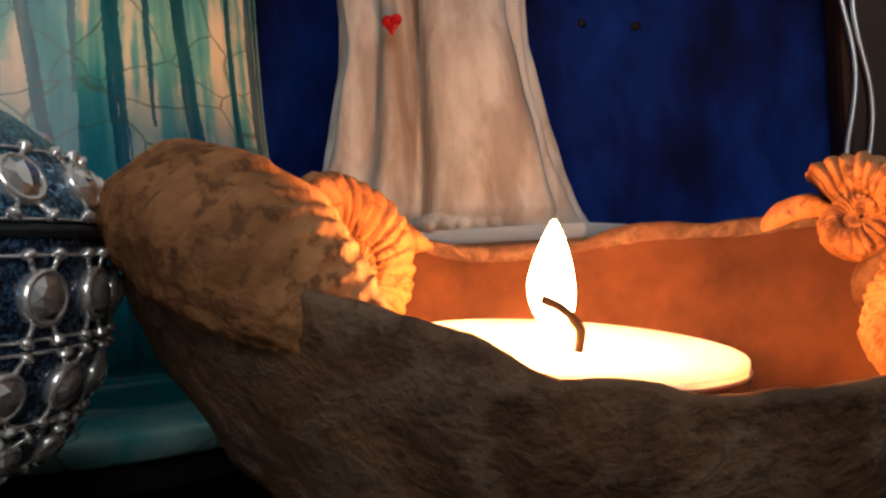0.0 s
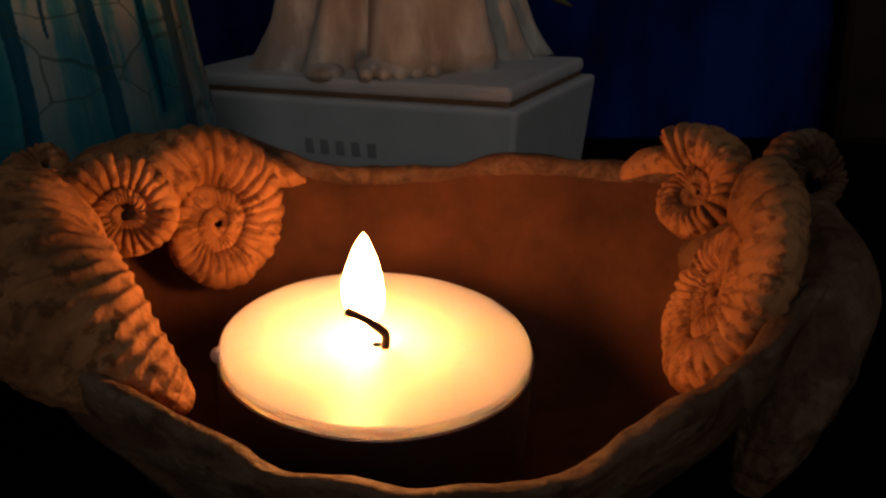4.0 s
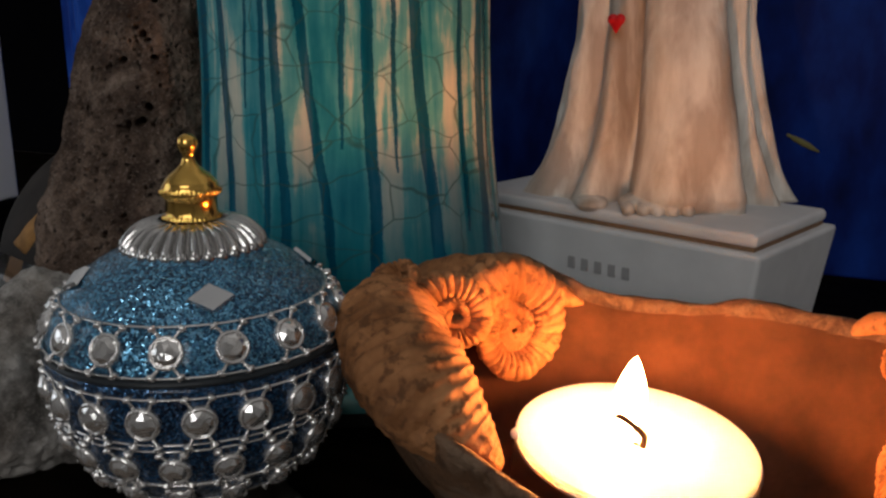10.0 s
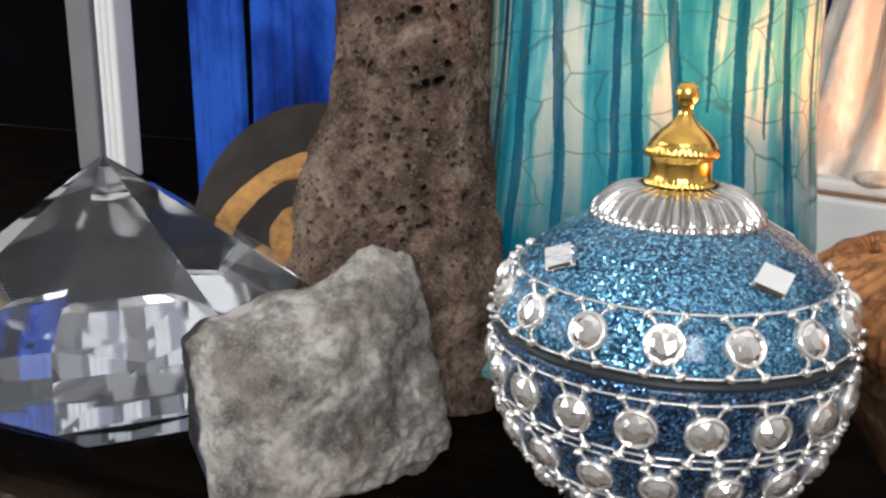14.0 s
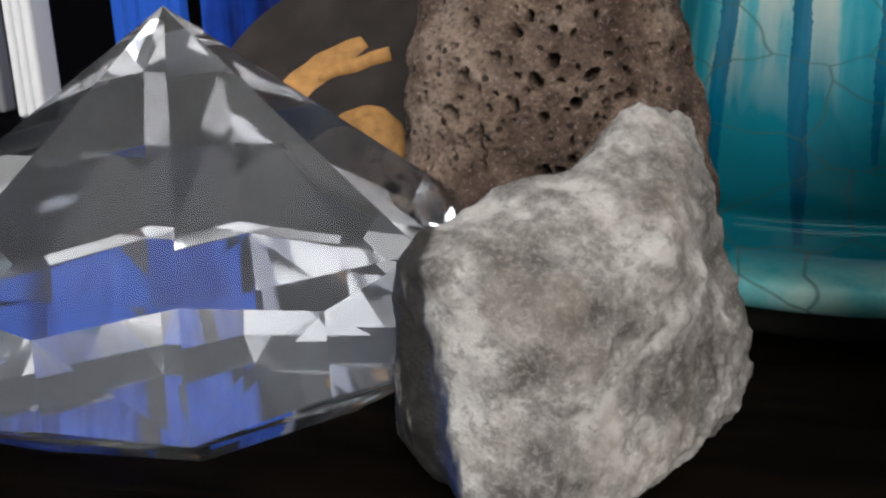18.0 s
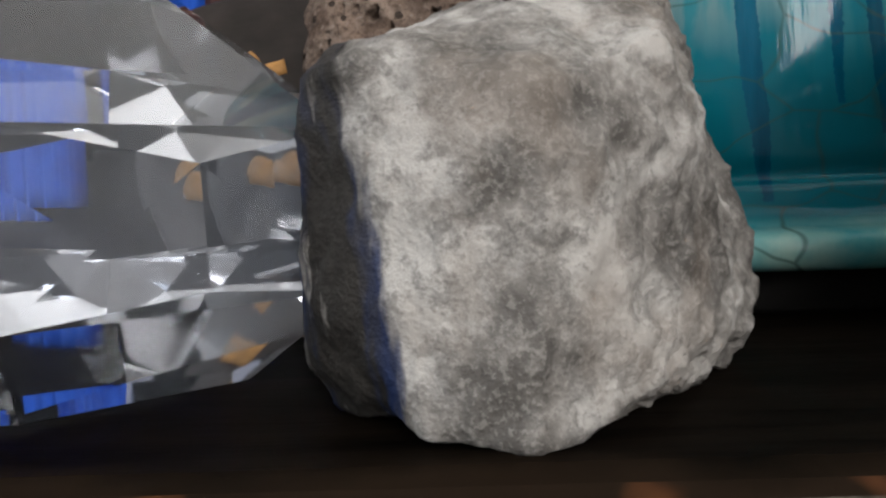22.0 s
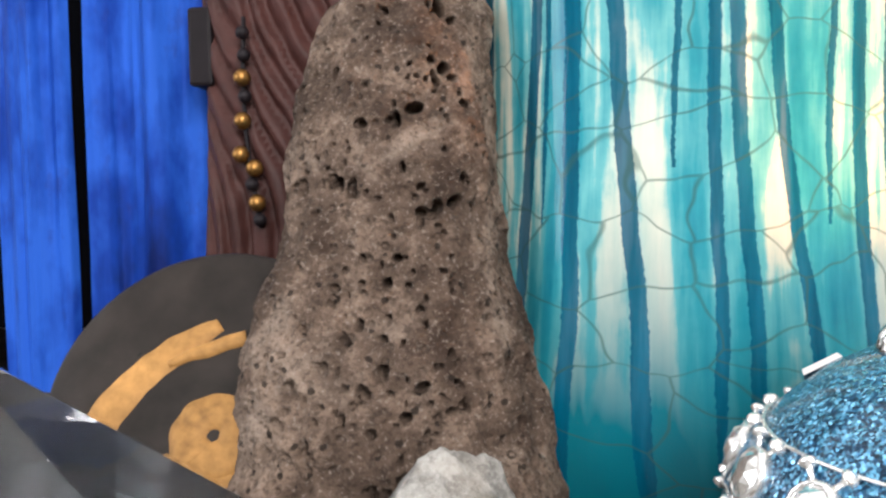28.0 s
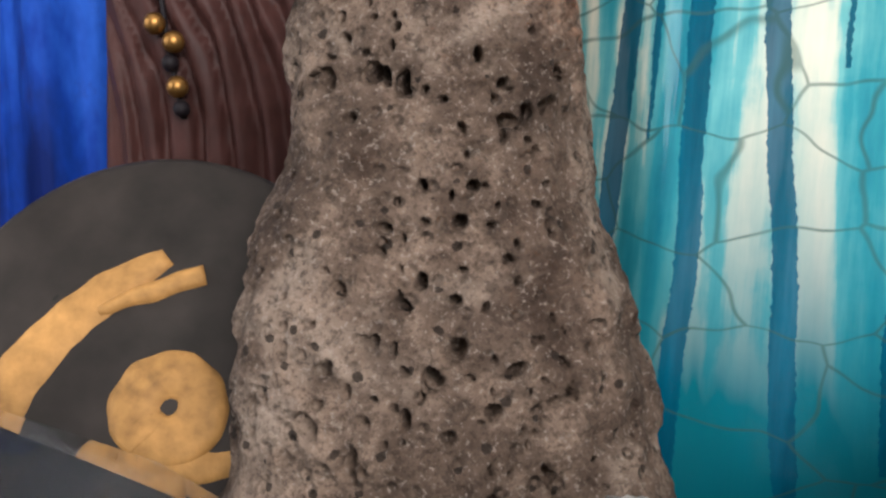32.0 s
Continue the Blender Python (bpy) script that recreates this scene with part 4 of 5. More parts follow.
def build_candle():
    c = thing("tealight_candle", (0.001, -0.003, 0.0065), "lit white tealight candle with a melted top", "candle")
    c.matrix_basis = pose(-0.0015, -0.0014, 0.0064, 2.6, 5.8, 0)
    h = 0.0168
    prof = [(0.0180, 0.0005), (0.0184, 0.003), (0.0186, h - 0.002), (0.0187, h - 0.0005), (0.0184, h), (0.0178, h - 0.0003), (0.0150, h - 0.0007), (0.010, h - 0.0009), (0.005, h - 0.0010), (0.0006, h - 0.0009)]
    v, f = lathe([(p.x, p.y) for p in spline([(r, z, 0) for r, z in prof], 4)], 96, lambda a, r, z: r + (0.0002 * fbm((math.sin(a), math.cos(a), z * 50), 1.5, 2) if r > 0.012 else 0))
    f.append(tuple(range(96))[::-1])
    mesh_object("wax", v, f, M["wax"], c)
    cup = [(0.0184, -0.0004), (0.0188, 0.0), (0.0189, 0.006), (0.0189, h - 0.0016), (0.0190, h - 0.0013), (0.0188, h - 0.0012), (0.0187, h - 0.0018), (0.0186, 0.0002)]
    v, f = lathe(cup, 96)
    mesh_object("cup", v, f, M["tin"], c, "thin metal cup")
    line = spline([(0.0008, 0, h - 0.003), (0.0012, -0.0008, h + 0.0006), (0.0008, -0.0018, h + 0.0022), (-0.0012, -0.0028, h + 0.0040), (-0.0032, -0.0030, h + 0.0048)], 6)
    v, f = sweep(line, 0.00052, 8)
    mesh_object("wick", v, f, M["wick"], c, "charred bent wick")
    bm = bmesh.new()
    bmesh.ops.create_uvsphere(bm, u_segments=12, v_segments=8, radius=0.0010, matrix=Matrix.Translation((-0.0172, -0.0072, h - 0.0008)))
    part("wax_drop", bm, M["wax"], c, smooth=True)
    rows = [(0.0002, 0.0), (0.0014, 0.0008), (0.0024, 0.0026), (0.0028, 0.0046), (0.0026, 0.0070), (0.0019, 0.0098), (0.0009, 0.0124), (0.0001, 0.0138)]
    v, f = lathe([(p.x, p.y) for p in spline([(r, z, 0) for r, z in rows], 4)], 24)
    v = [(x - 0.0028 * (1 - max(0, z - 0.004) / 0.012) ** 0 * 1.0 + 0.10 * max(0, 0.006 - z), y, z) for x, y, z in v]
    fl = mesh_object("flame", v, f, M["flame"], c, "bright yellow flame", matrix=pose(0.0004, 0.0008, h + 0.0010) @ Matrix.Diagonal((0.92, 0.92, 0.88, 1)))
    return c


def jar_radius(z):
    pts = [(0.0125, 0.0112), (0.0145, 0.0150), (0.0170, 0.0178), (0.0200, 0.0202), (0.0250, 0.0223), (0.0300, 0.0233), (0.0350, 0.0237), (0.0370, 0.0237), (0.0400, 0.0230), (0.0430, 0.0216), (0.0460, 0.0192), (0.0490, 0.0156), (0.0515, 0.0110)]
    for (z0, r0), (z1, r1) in zip(pts, pts[1:]):
        if z <= z1:
            return r0 + (r1 - r0) * (z - z0) / (z1 - z0)
    return pts[-1][1]


def build_jar():
    jar = thing("trinket_jar", (-0.0686, -0.0200, 0.0), "round blue glitter jar on a silver foot, ringed with gems", "jar")
    foot = [(0.0005, 0.0), (0.0160, 0.0), (0.0166, 0.0006), (0.0164, 0.0014), (0.0150, 0.0030), (0.0135, 0.0052), (0.0124, 0.0085), (0.0120, 0.0115), (0.0122, 0.0128), (0.0100, 0.0132)]
    v, f = lathe([(p.x, p.y) for p in spline([(r, z, 0) for r, z in foot], 3)], 72)
    mesh_object("foot", v, f, M["dull_silver"], jar, "tarnished silver foot")
    zs = [0.0125 + (0.0364 - 0.0125) * i / 26 for i in range(27)]
    v, f = lathe([(jar_radius(z), z) for z in zs] + [(0.02, 0.0364)], 120)
    mesh_object("bowl", v, f, M["glitter_bowl"], jar, "dark blue glitter bowl")
    lid = mesh_object("lid", *lathe([(0.02, 0.0376)] + [(jar_radius(z), z) for z in [0.0376 + (0.0515 - 0.0376) * i / 18 for i in range(19)]], 120), M["glitter_lid"], jar, "pale blue glitter lid")
    ring = [(0.0237 + 0.0006 * math.cos(a), 0.0370 + 0.0006 * math.sin(a)) for a in [2 * math.pi * k / 10 for k in range(11)]]
    mesh_object("seam", *lathe(ring, 96), M["seam"], jar, "dark seam ring")

    def scal(a, r, z):
        return r * (0.93 + 0.20 * abs(math.sin(16 * a)) ** 0.7)
    cone = [(0.0085, 0.0508), (0.0098, 0.0512), (0.0101, 0.0518), (0.0094, 0.0529), (0.0082, 0.0541), (0.0066, 0.0551), (0.0050, 0.0557)]
    cv, cf = lathe([(p.x, p.y) for p in spline([(r, z, 0) for r, z in cone], 3)], 256, scal)
    cv = [(x, y, z + 0.0015 * (abs(math.sin(16 * math.atan2(x, -y))) ** 0.6 - 0.6) * min(1.0, (0.0556 - z) / 0.001)) for x, y, z in cv]
    mesh_object("collar", cv, cf, M["white_silver"], lid, "pale scalloped silver collar")
    for k in range(32):
        a = 2 * math.pi * (k + 0.5) / 32
        if k == 0:
            bm = bmesh.new()
            bmesh.ops.create_uvsphere(bm, u_segments=8, v_segments=6, radius=0.00115)
            first = part("collar_bead", bm, M["white_silver"], lid, smooth=True)
            first.location = (0.0105 * math.sin(a), -0.0105 * math.cos(a), 0.0515)
        else:
            ob = new("collar_bead", first.data)
            ob.parent = lid
            ob.location = (0.0105 * math.sin(a), -0.0105 * math.cos(a), 0.0515)
    fin = [(0.0046, 0.0550), (0.0053, 0.0553), (0.0054, 0.0560), (0.0050, 0.0564), (0.0048, 0.0570), (0.0048, 0.0588), (0.0050, 0.0592), (0.0055, 0.0596), (0.0056, 0.0602), (0.0053, 0.0606), (0.0053, 0.0609), (0.0050, 0.0611), (0.0050, 0.0614), (0.0047, 0.0617), (0.0043, 0.0622), (0.0036, 0.0628), (0.0026, 0.0634), (0.0017, 0.0641), (0.0012, 0.0649), (0.0010, 0.0655), (0.0014, 0.0662), (0.0018, 0.0668), (0.0019, 0.0676), (0.0016, 0.0684), (0.0009, 0.0689), (0.0001, 0.0690)]

    def knurl(a, r, z):
        return r + (0.00018 * math.sin(40 * a) if 0.0592 < z < 0.0604 or 0.0550 < z < 0.0562 else 0.0)
    mesh_object("finial", *lathe([(r * 0.84, z) for r, z in fin], 160, knurl), M["gold"], lid, "gold-plated finial")

    # one jewelled setting: a cup that holds a faceted stone, and four prongs that end in beads
    def setting(r, gap, reach):
        n = 14
        ring = [(r * 0.86, -0.0004), (r * 1.06, -0.0004), (r * 1.10, 0.0006), (r * 1.02, 0.0011), (r * 0.90, 0.0011), (r * 0.86, 0.0006)]
        verts = [(q * math.cos(2 * math.pi * i / n), q * math.sin(2 * math.pi * i / n), h) for q, h in ring for i in range(n)]
        faces = [(j * n + i, j * n + (i + 1) % n, ((j + 1) % 6) * n + (i + 1) % n, ((j + 1) % 6) * n + i) for j in range(6) for i in range(n)]
        cup = bpy.data.meshes.new("gem_setting")
        cup.from_pydata(verts, [], faces)
        cup.materials.append(M["silver"])
        cup.shade_smooth()
        p0, p1 = Vector((r * 0.45, r * 0.95, 0.0004)), Vector((gap * 0.235, reach, 0.0004))
        d = p1 - p0
        rad = [0.00027, 0.00027, 0.00032, 0.00068, 0.00080, 0.00068, 0.00028]
        pos = [0.0, 0.5, 0.72, 0.85, 1.0, 1.15, 1.28]
        pv, pf = sweep([p0 + d * t for t in pos], lambda i: rad[i], 7)
        prong = bpy.data.meshes.new("prong")
        prong.from_pydata([tuple(q) for q in pv], [], pf)
        prong.materials.append(M["silver"])
        prong.shade_smooth()
        n = 8
        gv = [(0, 0, 0.0018)] + [(r * 0.55 * math.cos(2 * math.pi * (i + 0.5) / n), r * 0.55 * math.sin(2 * math.pi * (i + 0.5) / n), 0.0016) for i in range(n)]
        gv += [(r * 0.92 * math.cos(2 * math.pi * i / n), r * 0.92 * math.sin(2 * math.pi * i / n), 0.0009) for i in range(n)]
        gf = []
        for i in range(n):
            k = (i + 1) % n
            gf += [(0, 1 + (i - 1) % n, 1 + i), (1 + i, 1 + n + i, 1 + n + k), (1 + i, 1 + (i - 1) % n, 1 + n + i)]
        gf.append(tuple(range(1 + n, 1 + 2 * n))[::-1])
        stone = bpy.data.meshes.new("gem")
        stone.from_pydata(gv, [], gf)
        stone.materials.append(M["stone_gem"])
        return cup, prong, stone
    for z, count, r, reach, phase in ((0.0412, 16, 0.0023, 0.0034, 0.1), (0.0312, 19, 0.0024, 0.0038, 0.0), (0.0232, 18, 0.0022, 0.0034, 0.13), (0.0172, 15, 0.0019, 0.0025, 0.05)):
        rad = jar_radius(z)
        slope = (jar_radius(z + 0.001) - jar_radius(z - 0.001)) / 0.002
        cup, prong, stone = setting(r, 2 * math.pi * rad / count, reach)
        for sy in (-1, 1):
            zz = z + sy * reach * 0.96
            rr = jar_radius(zz) + 0.0003
            tube = [(rr + 0.0002 * math.cos(q), zz + 0.0002 * math.sin(q)) for q in [2 * math.pi * k / 6 for k in range(7)]]
            mesh_object("wire_band", *lathe(tube, 72), M["silver"], jar, "thin silver band")
        for k in range(count):
            a = 2 * math.pi * k / count + phase
            nrm = Vector((math.sin(a), -math.cos(a), -slope)).normalized()
            side = Vector((math.cos(a), math.sin(a), 0))
            mt = Matrix((side, nrm.cross(side), nrm)).transposed().to_4x4()
            mt.translation = Vector((rad * math.sin(a), -rad * math.cos(a), z))
            s = new("gem_setting", cup)
            s.parent, s.matrix_basis = jar, mt
            g = new("gem", stone)
            g.parent = s
            g.matrix_basis = pose(0, 0, 0, 0, 0, 37 * (k % 5))
            for sx, sy in ((1, 1), (-1, 1), (1, -1), (-1, -1)):
                p = new("prong", prong)
                p.parent = s
                p.matrix_basis = Matrix.Diagonal((sx, sy, 1, 1))
    # small rhombic mirrors on the lid
    for k in range(4):
        a = 2 * math.pi * k / 4 + 0.80
        bm = bmesh.new()
        w, h = 0.0036, 0.0026
        lo = [bm.verts.new(p) for p in ((-w, 0, 0), (0, -h, 0), (w, 0, 0), (0, h, 0))]
        hi = [bm.verts.new(p) for p in ((-w * 0.9, 0, 0.0006), (0, -h * 0.9, 0.0006), (w * 0.9, 0, 0.0006), (0, h * 0.9, 0.0006))]
        bm.faces.new(hi)
        for i in range(4):
            bm.faces.new((lo[i], lo[(i + 1) % 4], hi[(i + 1) % 4], hi[i]))
        z = 0.0472
        rad = jar_radius(z)
        slope = (jar_radius(z + 0.001) - jar_radius(z - 0.001)) / 0.002
        nrm = Vector((math.sin(a), -math.cos(a), -slope)).normalized()
        side = Vector((math.cos(a), math.sin(a), 0))
        mt = Matrix((side, nrm.cross(side), nrm)).transposed().to_4x4()
        mt.translation = Vector((rad * math.sin(a), -rad * math.cos(a), z)) + nrm * 0.0002
        part("mirror_chip", bm, M["mirror"], lid, "rhombic mirror chip", matrix=mt)


def hull(points):
    bm = bmesh.new()
    for p in points:
        bm.verts.new(p)
    r = bmesh.ops.convex_hull(bm, input=bm.verts[:])
    bmesh.ops.delete(bm, geom=list({g for g in r["geom_interior"] + r["geom_unused"] if isinstance(g, bmesh.types.BMVert)}), context="VERTS")
    return bm


def build_rock():
    """Broken grey stone, roughly a cube stood on edge."""
    o = Vector((-0.1245, -0.0200, 0.0))
    corners = [(-0.1274, -0.0370, 0.0), (-0.1436, -0.0290, 0.0258), (-0.1448, -0.0240, 0.0042), (-0.1436, -0.0215, 0.0), (-0.1392, -0.0326, 0.0265), (-0.1347, -0.0345, 0.0010), (-0.1258, -0.0346, 0.0240), (-0.1170, -0.0262, 0.0280),
               (-0.1195, -0.0075, 0.0385), (-0.1132, -0.0045, 0.0365), (-0.1110, -0.0040, 0.0270), (-0.1050, -0.0070, 0.0032), (-0.1056, -0.0085, 0.0120), (-0.1085, -0.0105, 0.0), (-0.1195, 0.0020, 0.0330), (-0.1140, 0.0040, 0.0),
               (-0.1330, -0.0120, 0.0300), (-0.1380, -0.0080, 0.0), (-0.1130, -0.0235, 0.0060), (-0.1200, -0.0318, 0.0020)]
    bm = hull([Vector(c) - o for c in corners])
    bmesh.ops.triangulate(bm, faces=bm.faces)
    for _ in range(5):
        bmesh.ops.subdivide_edges(bm, edges=[e for e in bm.edges if e.calc_length() > 0.0009], cuts=1, use_grid_fill=True)
        bmesh.ops.triangulate(bm, faces=[f for f in bm.faces if len(f.verts) > 3])
    bmesh.ops.smooth_vert(bm, verts=bm.verts, factor=0.2, use_axis_x=True, use_axis_y=True, use_axis_z=True)
    bm.normal_update()
    move = []
    for v in bm.verts:
        d = 0.0006 * fbm(v.co, 75, 4) + 0.0014 * (noise.voronoi(v.co * 130)[0][0] - 0.35) + (0.0004 + 0.0004 * min(1.0, max(0.0, v.co.x / 0.010 + 0.3))) * fbm(v.co + Vector((3, 1, 2)), 380, 4)
        d -= 0.0042 * math.exp(-((v.co - Vector((-0.0045, 0.0080, 0.0350))).length / 0.0055) ** 2)
        d -= 0.0025 * math.exp(-((v.co - Vector((0.0170, 0.0060, 0.0200))).length / 0.0060) ** 2)
        move.append((v, v.co + v.normal * d))
    for v, c in move:
        v.co = (c.x, c.y, max(c.z, 0.0))
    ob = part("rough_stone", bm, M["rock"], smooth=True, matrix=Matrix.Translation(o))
    tagged(ob, "rough broken grey stone block, blue side darkened by painted shade", "stone")


def build_lava():
    """Tall porous slab that leans back."""
    n, m = 480, 430
    rows = [(0.0, -0.1300, 0.0265, 0.0190), (0.15, -0.1302, 0.0250, 0.0185), (0.32, -0.1313, 0.0228, 0.0170), (0.47, -0.1320, 0.0202, 0.0150), (0.60, -0.1325, 0.0165, 0.0140), (0.75, -0.1325, 0.0155, 0.0130), (0.88, -0.1315, 0.0140, 0.0115), (0.96, -0.1300, 0.0115, 0.0095), (1.0, -0.1290, 0.0060, 0.0050)]
    prof = spline([(a, b, c) for a, b, c, d in rows], 12)
    prof2 = spline([(a, d, 0) for a, b, c, d in rows], 12)
    H = 0.098
    o = Vector((-0.130, 0.022, 0.0))
    ts = np.array([p.x for p in prof])
    P = np.zeros((m + 1, n, 3))
    for j in range(m + 1):
        t = j / m
        xc, rx, ry = np.interp(t, ts, [p.y for p in prof]), np.interp(t, ts, [p.z for p in prof]), np.interp(t, ts, [p.y for p in prof2])
        a = np.arange(n) * 2 * np.pi / n
        a = a - 0.62 * np.sin(a)   # the back is cut coarser than the front
        s, c = np.sin(a), np.cos(a)
        e = 0.72
        sx, cy = np.sign(s) * np.abs(s) ** e, np.sign(c) * np.abs(c) ** e
        P[j, :, 0] = xc - o.x + rx * sx
        P[j, :, 1] = 0.0270 + 0.020 * t ** 1.3 - o.y - ry * cy
        P[j, :, 2] = H * t
    V = P.reshape(-1, 3)
    out = np.zeros_like(V)
    for i, p in enumerate(V):
        q = Vector(p)
        c = Vector((0, 0.008 + 0.02 * p[2] / H, p[2]))
        d = (q - c).normalized()
        out[i] = p + np.array(d) * (0.0018 * fbm(q, 60, 4) + 0.0007 * fbm(q, 230, 5))
    rng = np.random.default_rng(5)
    front = [(-0.1212, 0.0434, 0.0012), (-0.1227, 0.0594, 0.0007), (-0.1301, 0.0615, 0.0009), (-0.1377, 0.0664, 0.0013), (-0.1352, 0.0749, 0.0014), (-0.1303, 0.0527, 0.0013), (-0.1222, 0.0816, 0.0012), (-0.1340, 0.0560, 0.0010), (-0.1290, 0.0560, 0.0011), (-0.1310, 0.0755, 0.0009), (-0.1410, 0.0300, 0.0018), (-0.1360, 0.0450, 0.0014)]
    pits = []
    for x, z, r in front:
        r *= 0.62
        k = np.argmin((out[:, 0] + o.x - x) ** 2 + (out[:, 2] - z) ** 2 + 1e3 * (out[:, 1] > 0.012))
        pits.append((out[k], r))
    for _ in range(420):
        k = rng.integers(0, len(out))
        pits.append((out[k], 0.00038 + 0.00075 * rng.random() ** 5))
    # a coarser, more eaten patch low on the front
    low = np.nonzero((out[:, 1] < 0.004) & (np.abs(out[:, 0] + 0.004) < 0.014) & (out[:, 2] > 0.022) & (out[:, 2] < 0.045))[0]
    for _ in range(34):
        pits.append((out[low[rng.integers(0, len(low))]], 0.0004 + 0.0009 * rng.random() ** 2))
    res = out.copy()
    for c, r in pits:
        d = out - c
        st = 0.7 + 0.6 * rng.random()
        d = d * np.array([1 / st, 1.0, st]) + np.array([[0.0, 0.0, 1.0]]) * d[:, :1] * (rng.random() - 0.5)
        dist = np.sqrt((d ** 2).sum(1))
        near = dist < r * 1.1
        w = np.clip(1 - (dist[near] / (r * 1.1)) ** 6, 0, 1)
        axis = np.array([0, 0.008 + 0.02 * c[2] / H, c[2]]) - c
        axis /= np.linalg.norm(axis)
        res[near] += axis * (w * r * 4.6)[:, None]
    faces = []
    for j in range(m):
        for i in range(n):
            k = (i + 1) % n
            faces.append((j * n + i, j * n + k, (j + 1) * n + k, (j + 1) * n + i))
    faces.append(tuple(range(n))[::-1])
    faces.append(tuple(m * n + k for k in range(n)))
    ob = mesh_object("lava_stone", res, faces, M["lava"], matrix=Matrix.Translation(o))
    tagged(ob, "tall porous grey-brown lava stone leaning back", "stone")


def build_crystal():
    c = Vector((-0.1775, -0.0025, 0.0))
    pts = [(0.0015, -0.0045, 0.0495)]
    for k in range(8):
        a, h = radians(-67 + 45 * k), radians(-67 + 45 * k + 22.5)
        for r, z in ((0.0372, 0.0225), (0.0388, 0.0085), (0.0265, 0.0)):
            pts.append((r * math.cos(a), r * math.sin(a), z))
        for r, z in ((0.0368, 0.0195), (0.0374, 0.0100)):
            pts.append((r * math.cos(h), r * math.sin(h), z))
    bm = hull([Vector(p) for p in pts])
    bmesh.ops.dissolve_limit(bm, angle_limit=radians(0.5), verts=bm.verts, edges=bm.edges)
    for f in bm.faces:
        f.material_index = 1 if f.calc_center_median().z < 0.0195 else 0
    ob = part("crystal_diamond", bm, [M["crystal"], M["dulled"]], matrix=Matrix.Translation(c + Vector((0, 0, 0.0005))))
    tagged(ob, "large clear cut-glass diamond lying on its flat face", "glass diamond")


def build_plate():
    plate = thing("carved_disc", (-0.1690, 0.0530, 0.0), "dark round slate disc with ochre raised shapes, leaning back", "ornament")
    tilt = pose(0, 0, 0.0265, 60, 0, 0) @ Matrix.Diagonal((1.03, 1.03, 1.03, 1))
    prof = [(0.0002, -0.004), (0.025, -0.004), (0.0288, -0.0030), (0.0300, -0.0005), (0.0290, 0.0018), (0.0265, 0.0026), (0.020, 0.0034), (0.0002, 0.0040)]
    v, f = lathe([(p.x, p.y) for p in spline([(r, z, 0) for r, z in prof], 4)], 96)
    mesh_object("disc", v, f, M["slate"], plate, matrix=tilt)

    def strip(name, pts, widths, lift, material=None):
        line = spline([(x, y, lift) for x, y in pts], 8)
        n = 10
        verts, faces = [], []
        for i, p in enumerate(line):
            d = (line[min(i + 1, len(line) - 1)] - line[max(i - 1, 0)]).normalized()
            side = Vector((-d.y, d.x, 0))
            w = np.interp(i / (len(line) - 1), np.linspace(0, 1, len(widths)), widths)
            for k in range(n):
                a = math.pi * k / (n - 1)
                q = p + side * w * math.cos(a) + Vector((0, 0, 0.0016 * math.sin(a) ** 0.7 - 0.001))
                verts.append(q + 0.0003 * noise.noise_vector(q * 300))
        for i in range(len(line) - 1):
            for k in range(n - 1):
                faces.append((i * n + k, i * n + k + 1, (i + 1) * n + k + 1, (i + 1) * n + k))
            faces.append((i * n + n - 1, i * n, (i + 1) * n, (i + 1) * n + n - 1))
        faces.append(tuple(range(n))[::-1])
        faces.append(tuple((len(line) - 1) * n + k for k in range(n)))
        mesh_object(name, verts, faces, material or M["ochre"], plate, "black outline" if material else "ochre raised shape", matrix=tilt @ Matrix.Translation((0.0050, -0.0046, 0)))
    strip("raised_shape", [(-0.0235, -0.0020), (-0.0205, 0.0040), (-0.0160, 0.0095), (-0.0105, 0.0145), (-0.0040, 0.0190)], [0.0038, 0.0040, 0.0036, 0.0034, 0.0018], 0.0036)
    strip("raised_shape", [(-0.0120, 0.0115), (-0.0060, 0.0140), (0.0010, 0.0165)], [0.0008, 0.0015, 0.0015], 0.0040)
    ringpts = [(-0.0020 + 0.0042 * math.cos(a), -0.0010 + 0.0042 * math.sin(a)) for a in [radians(205 + 36 * k) for k in range(12)]]
    strip("raised_shape", ringpts, [0.0034, 0.0036, 0.0032, 0.0038, 0.0036], 0.0040)
    strip("raised_shape", [(-0.0240, -0.0080), (-0.0140, -0.0088), (-0.0020, -0.0085), (0.0080, -0.0075)], [0.002, 0.0028, 0.0028, 0.002], 0.0034)
    for pts in ([(-0.0265, 0.0010), (-0.0215, 0.0095), (-0.0140, 0.0165), (-0.0060, 0.0215)], [(-0.0190, -0.0030), (-0.0150, 0.0030), (-0.0090, 0.0085), (-0.0020, 0.0120)], [(-0.0110, -0.0040), (-0.0090, 0.0030), (-0.0040, 0.0060)]):
        strip("outline", pts, [0.0005, 0.0008, 0.0008, 0.0004], 0.0028, M["matte_black"])


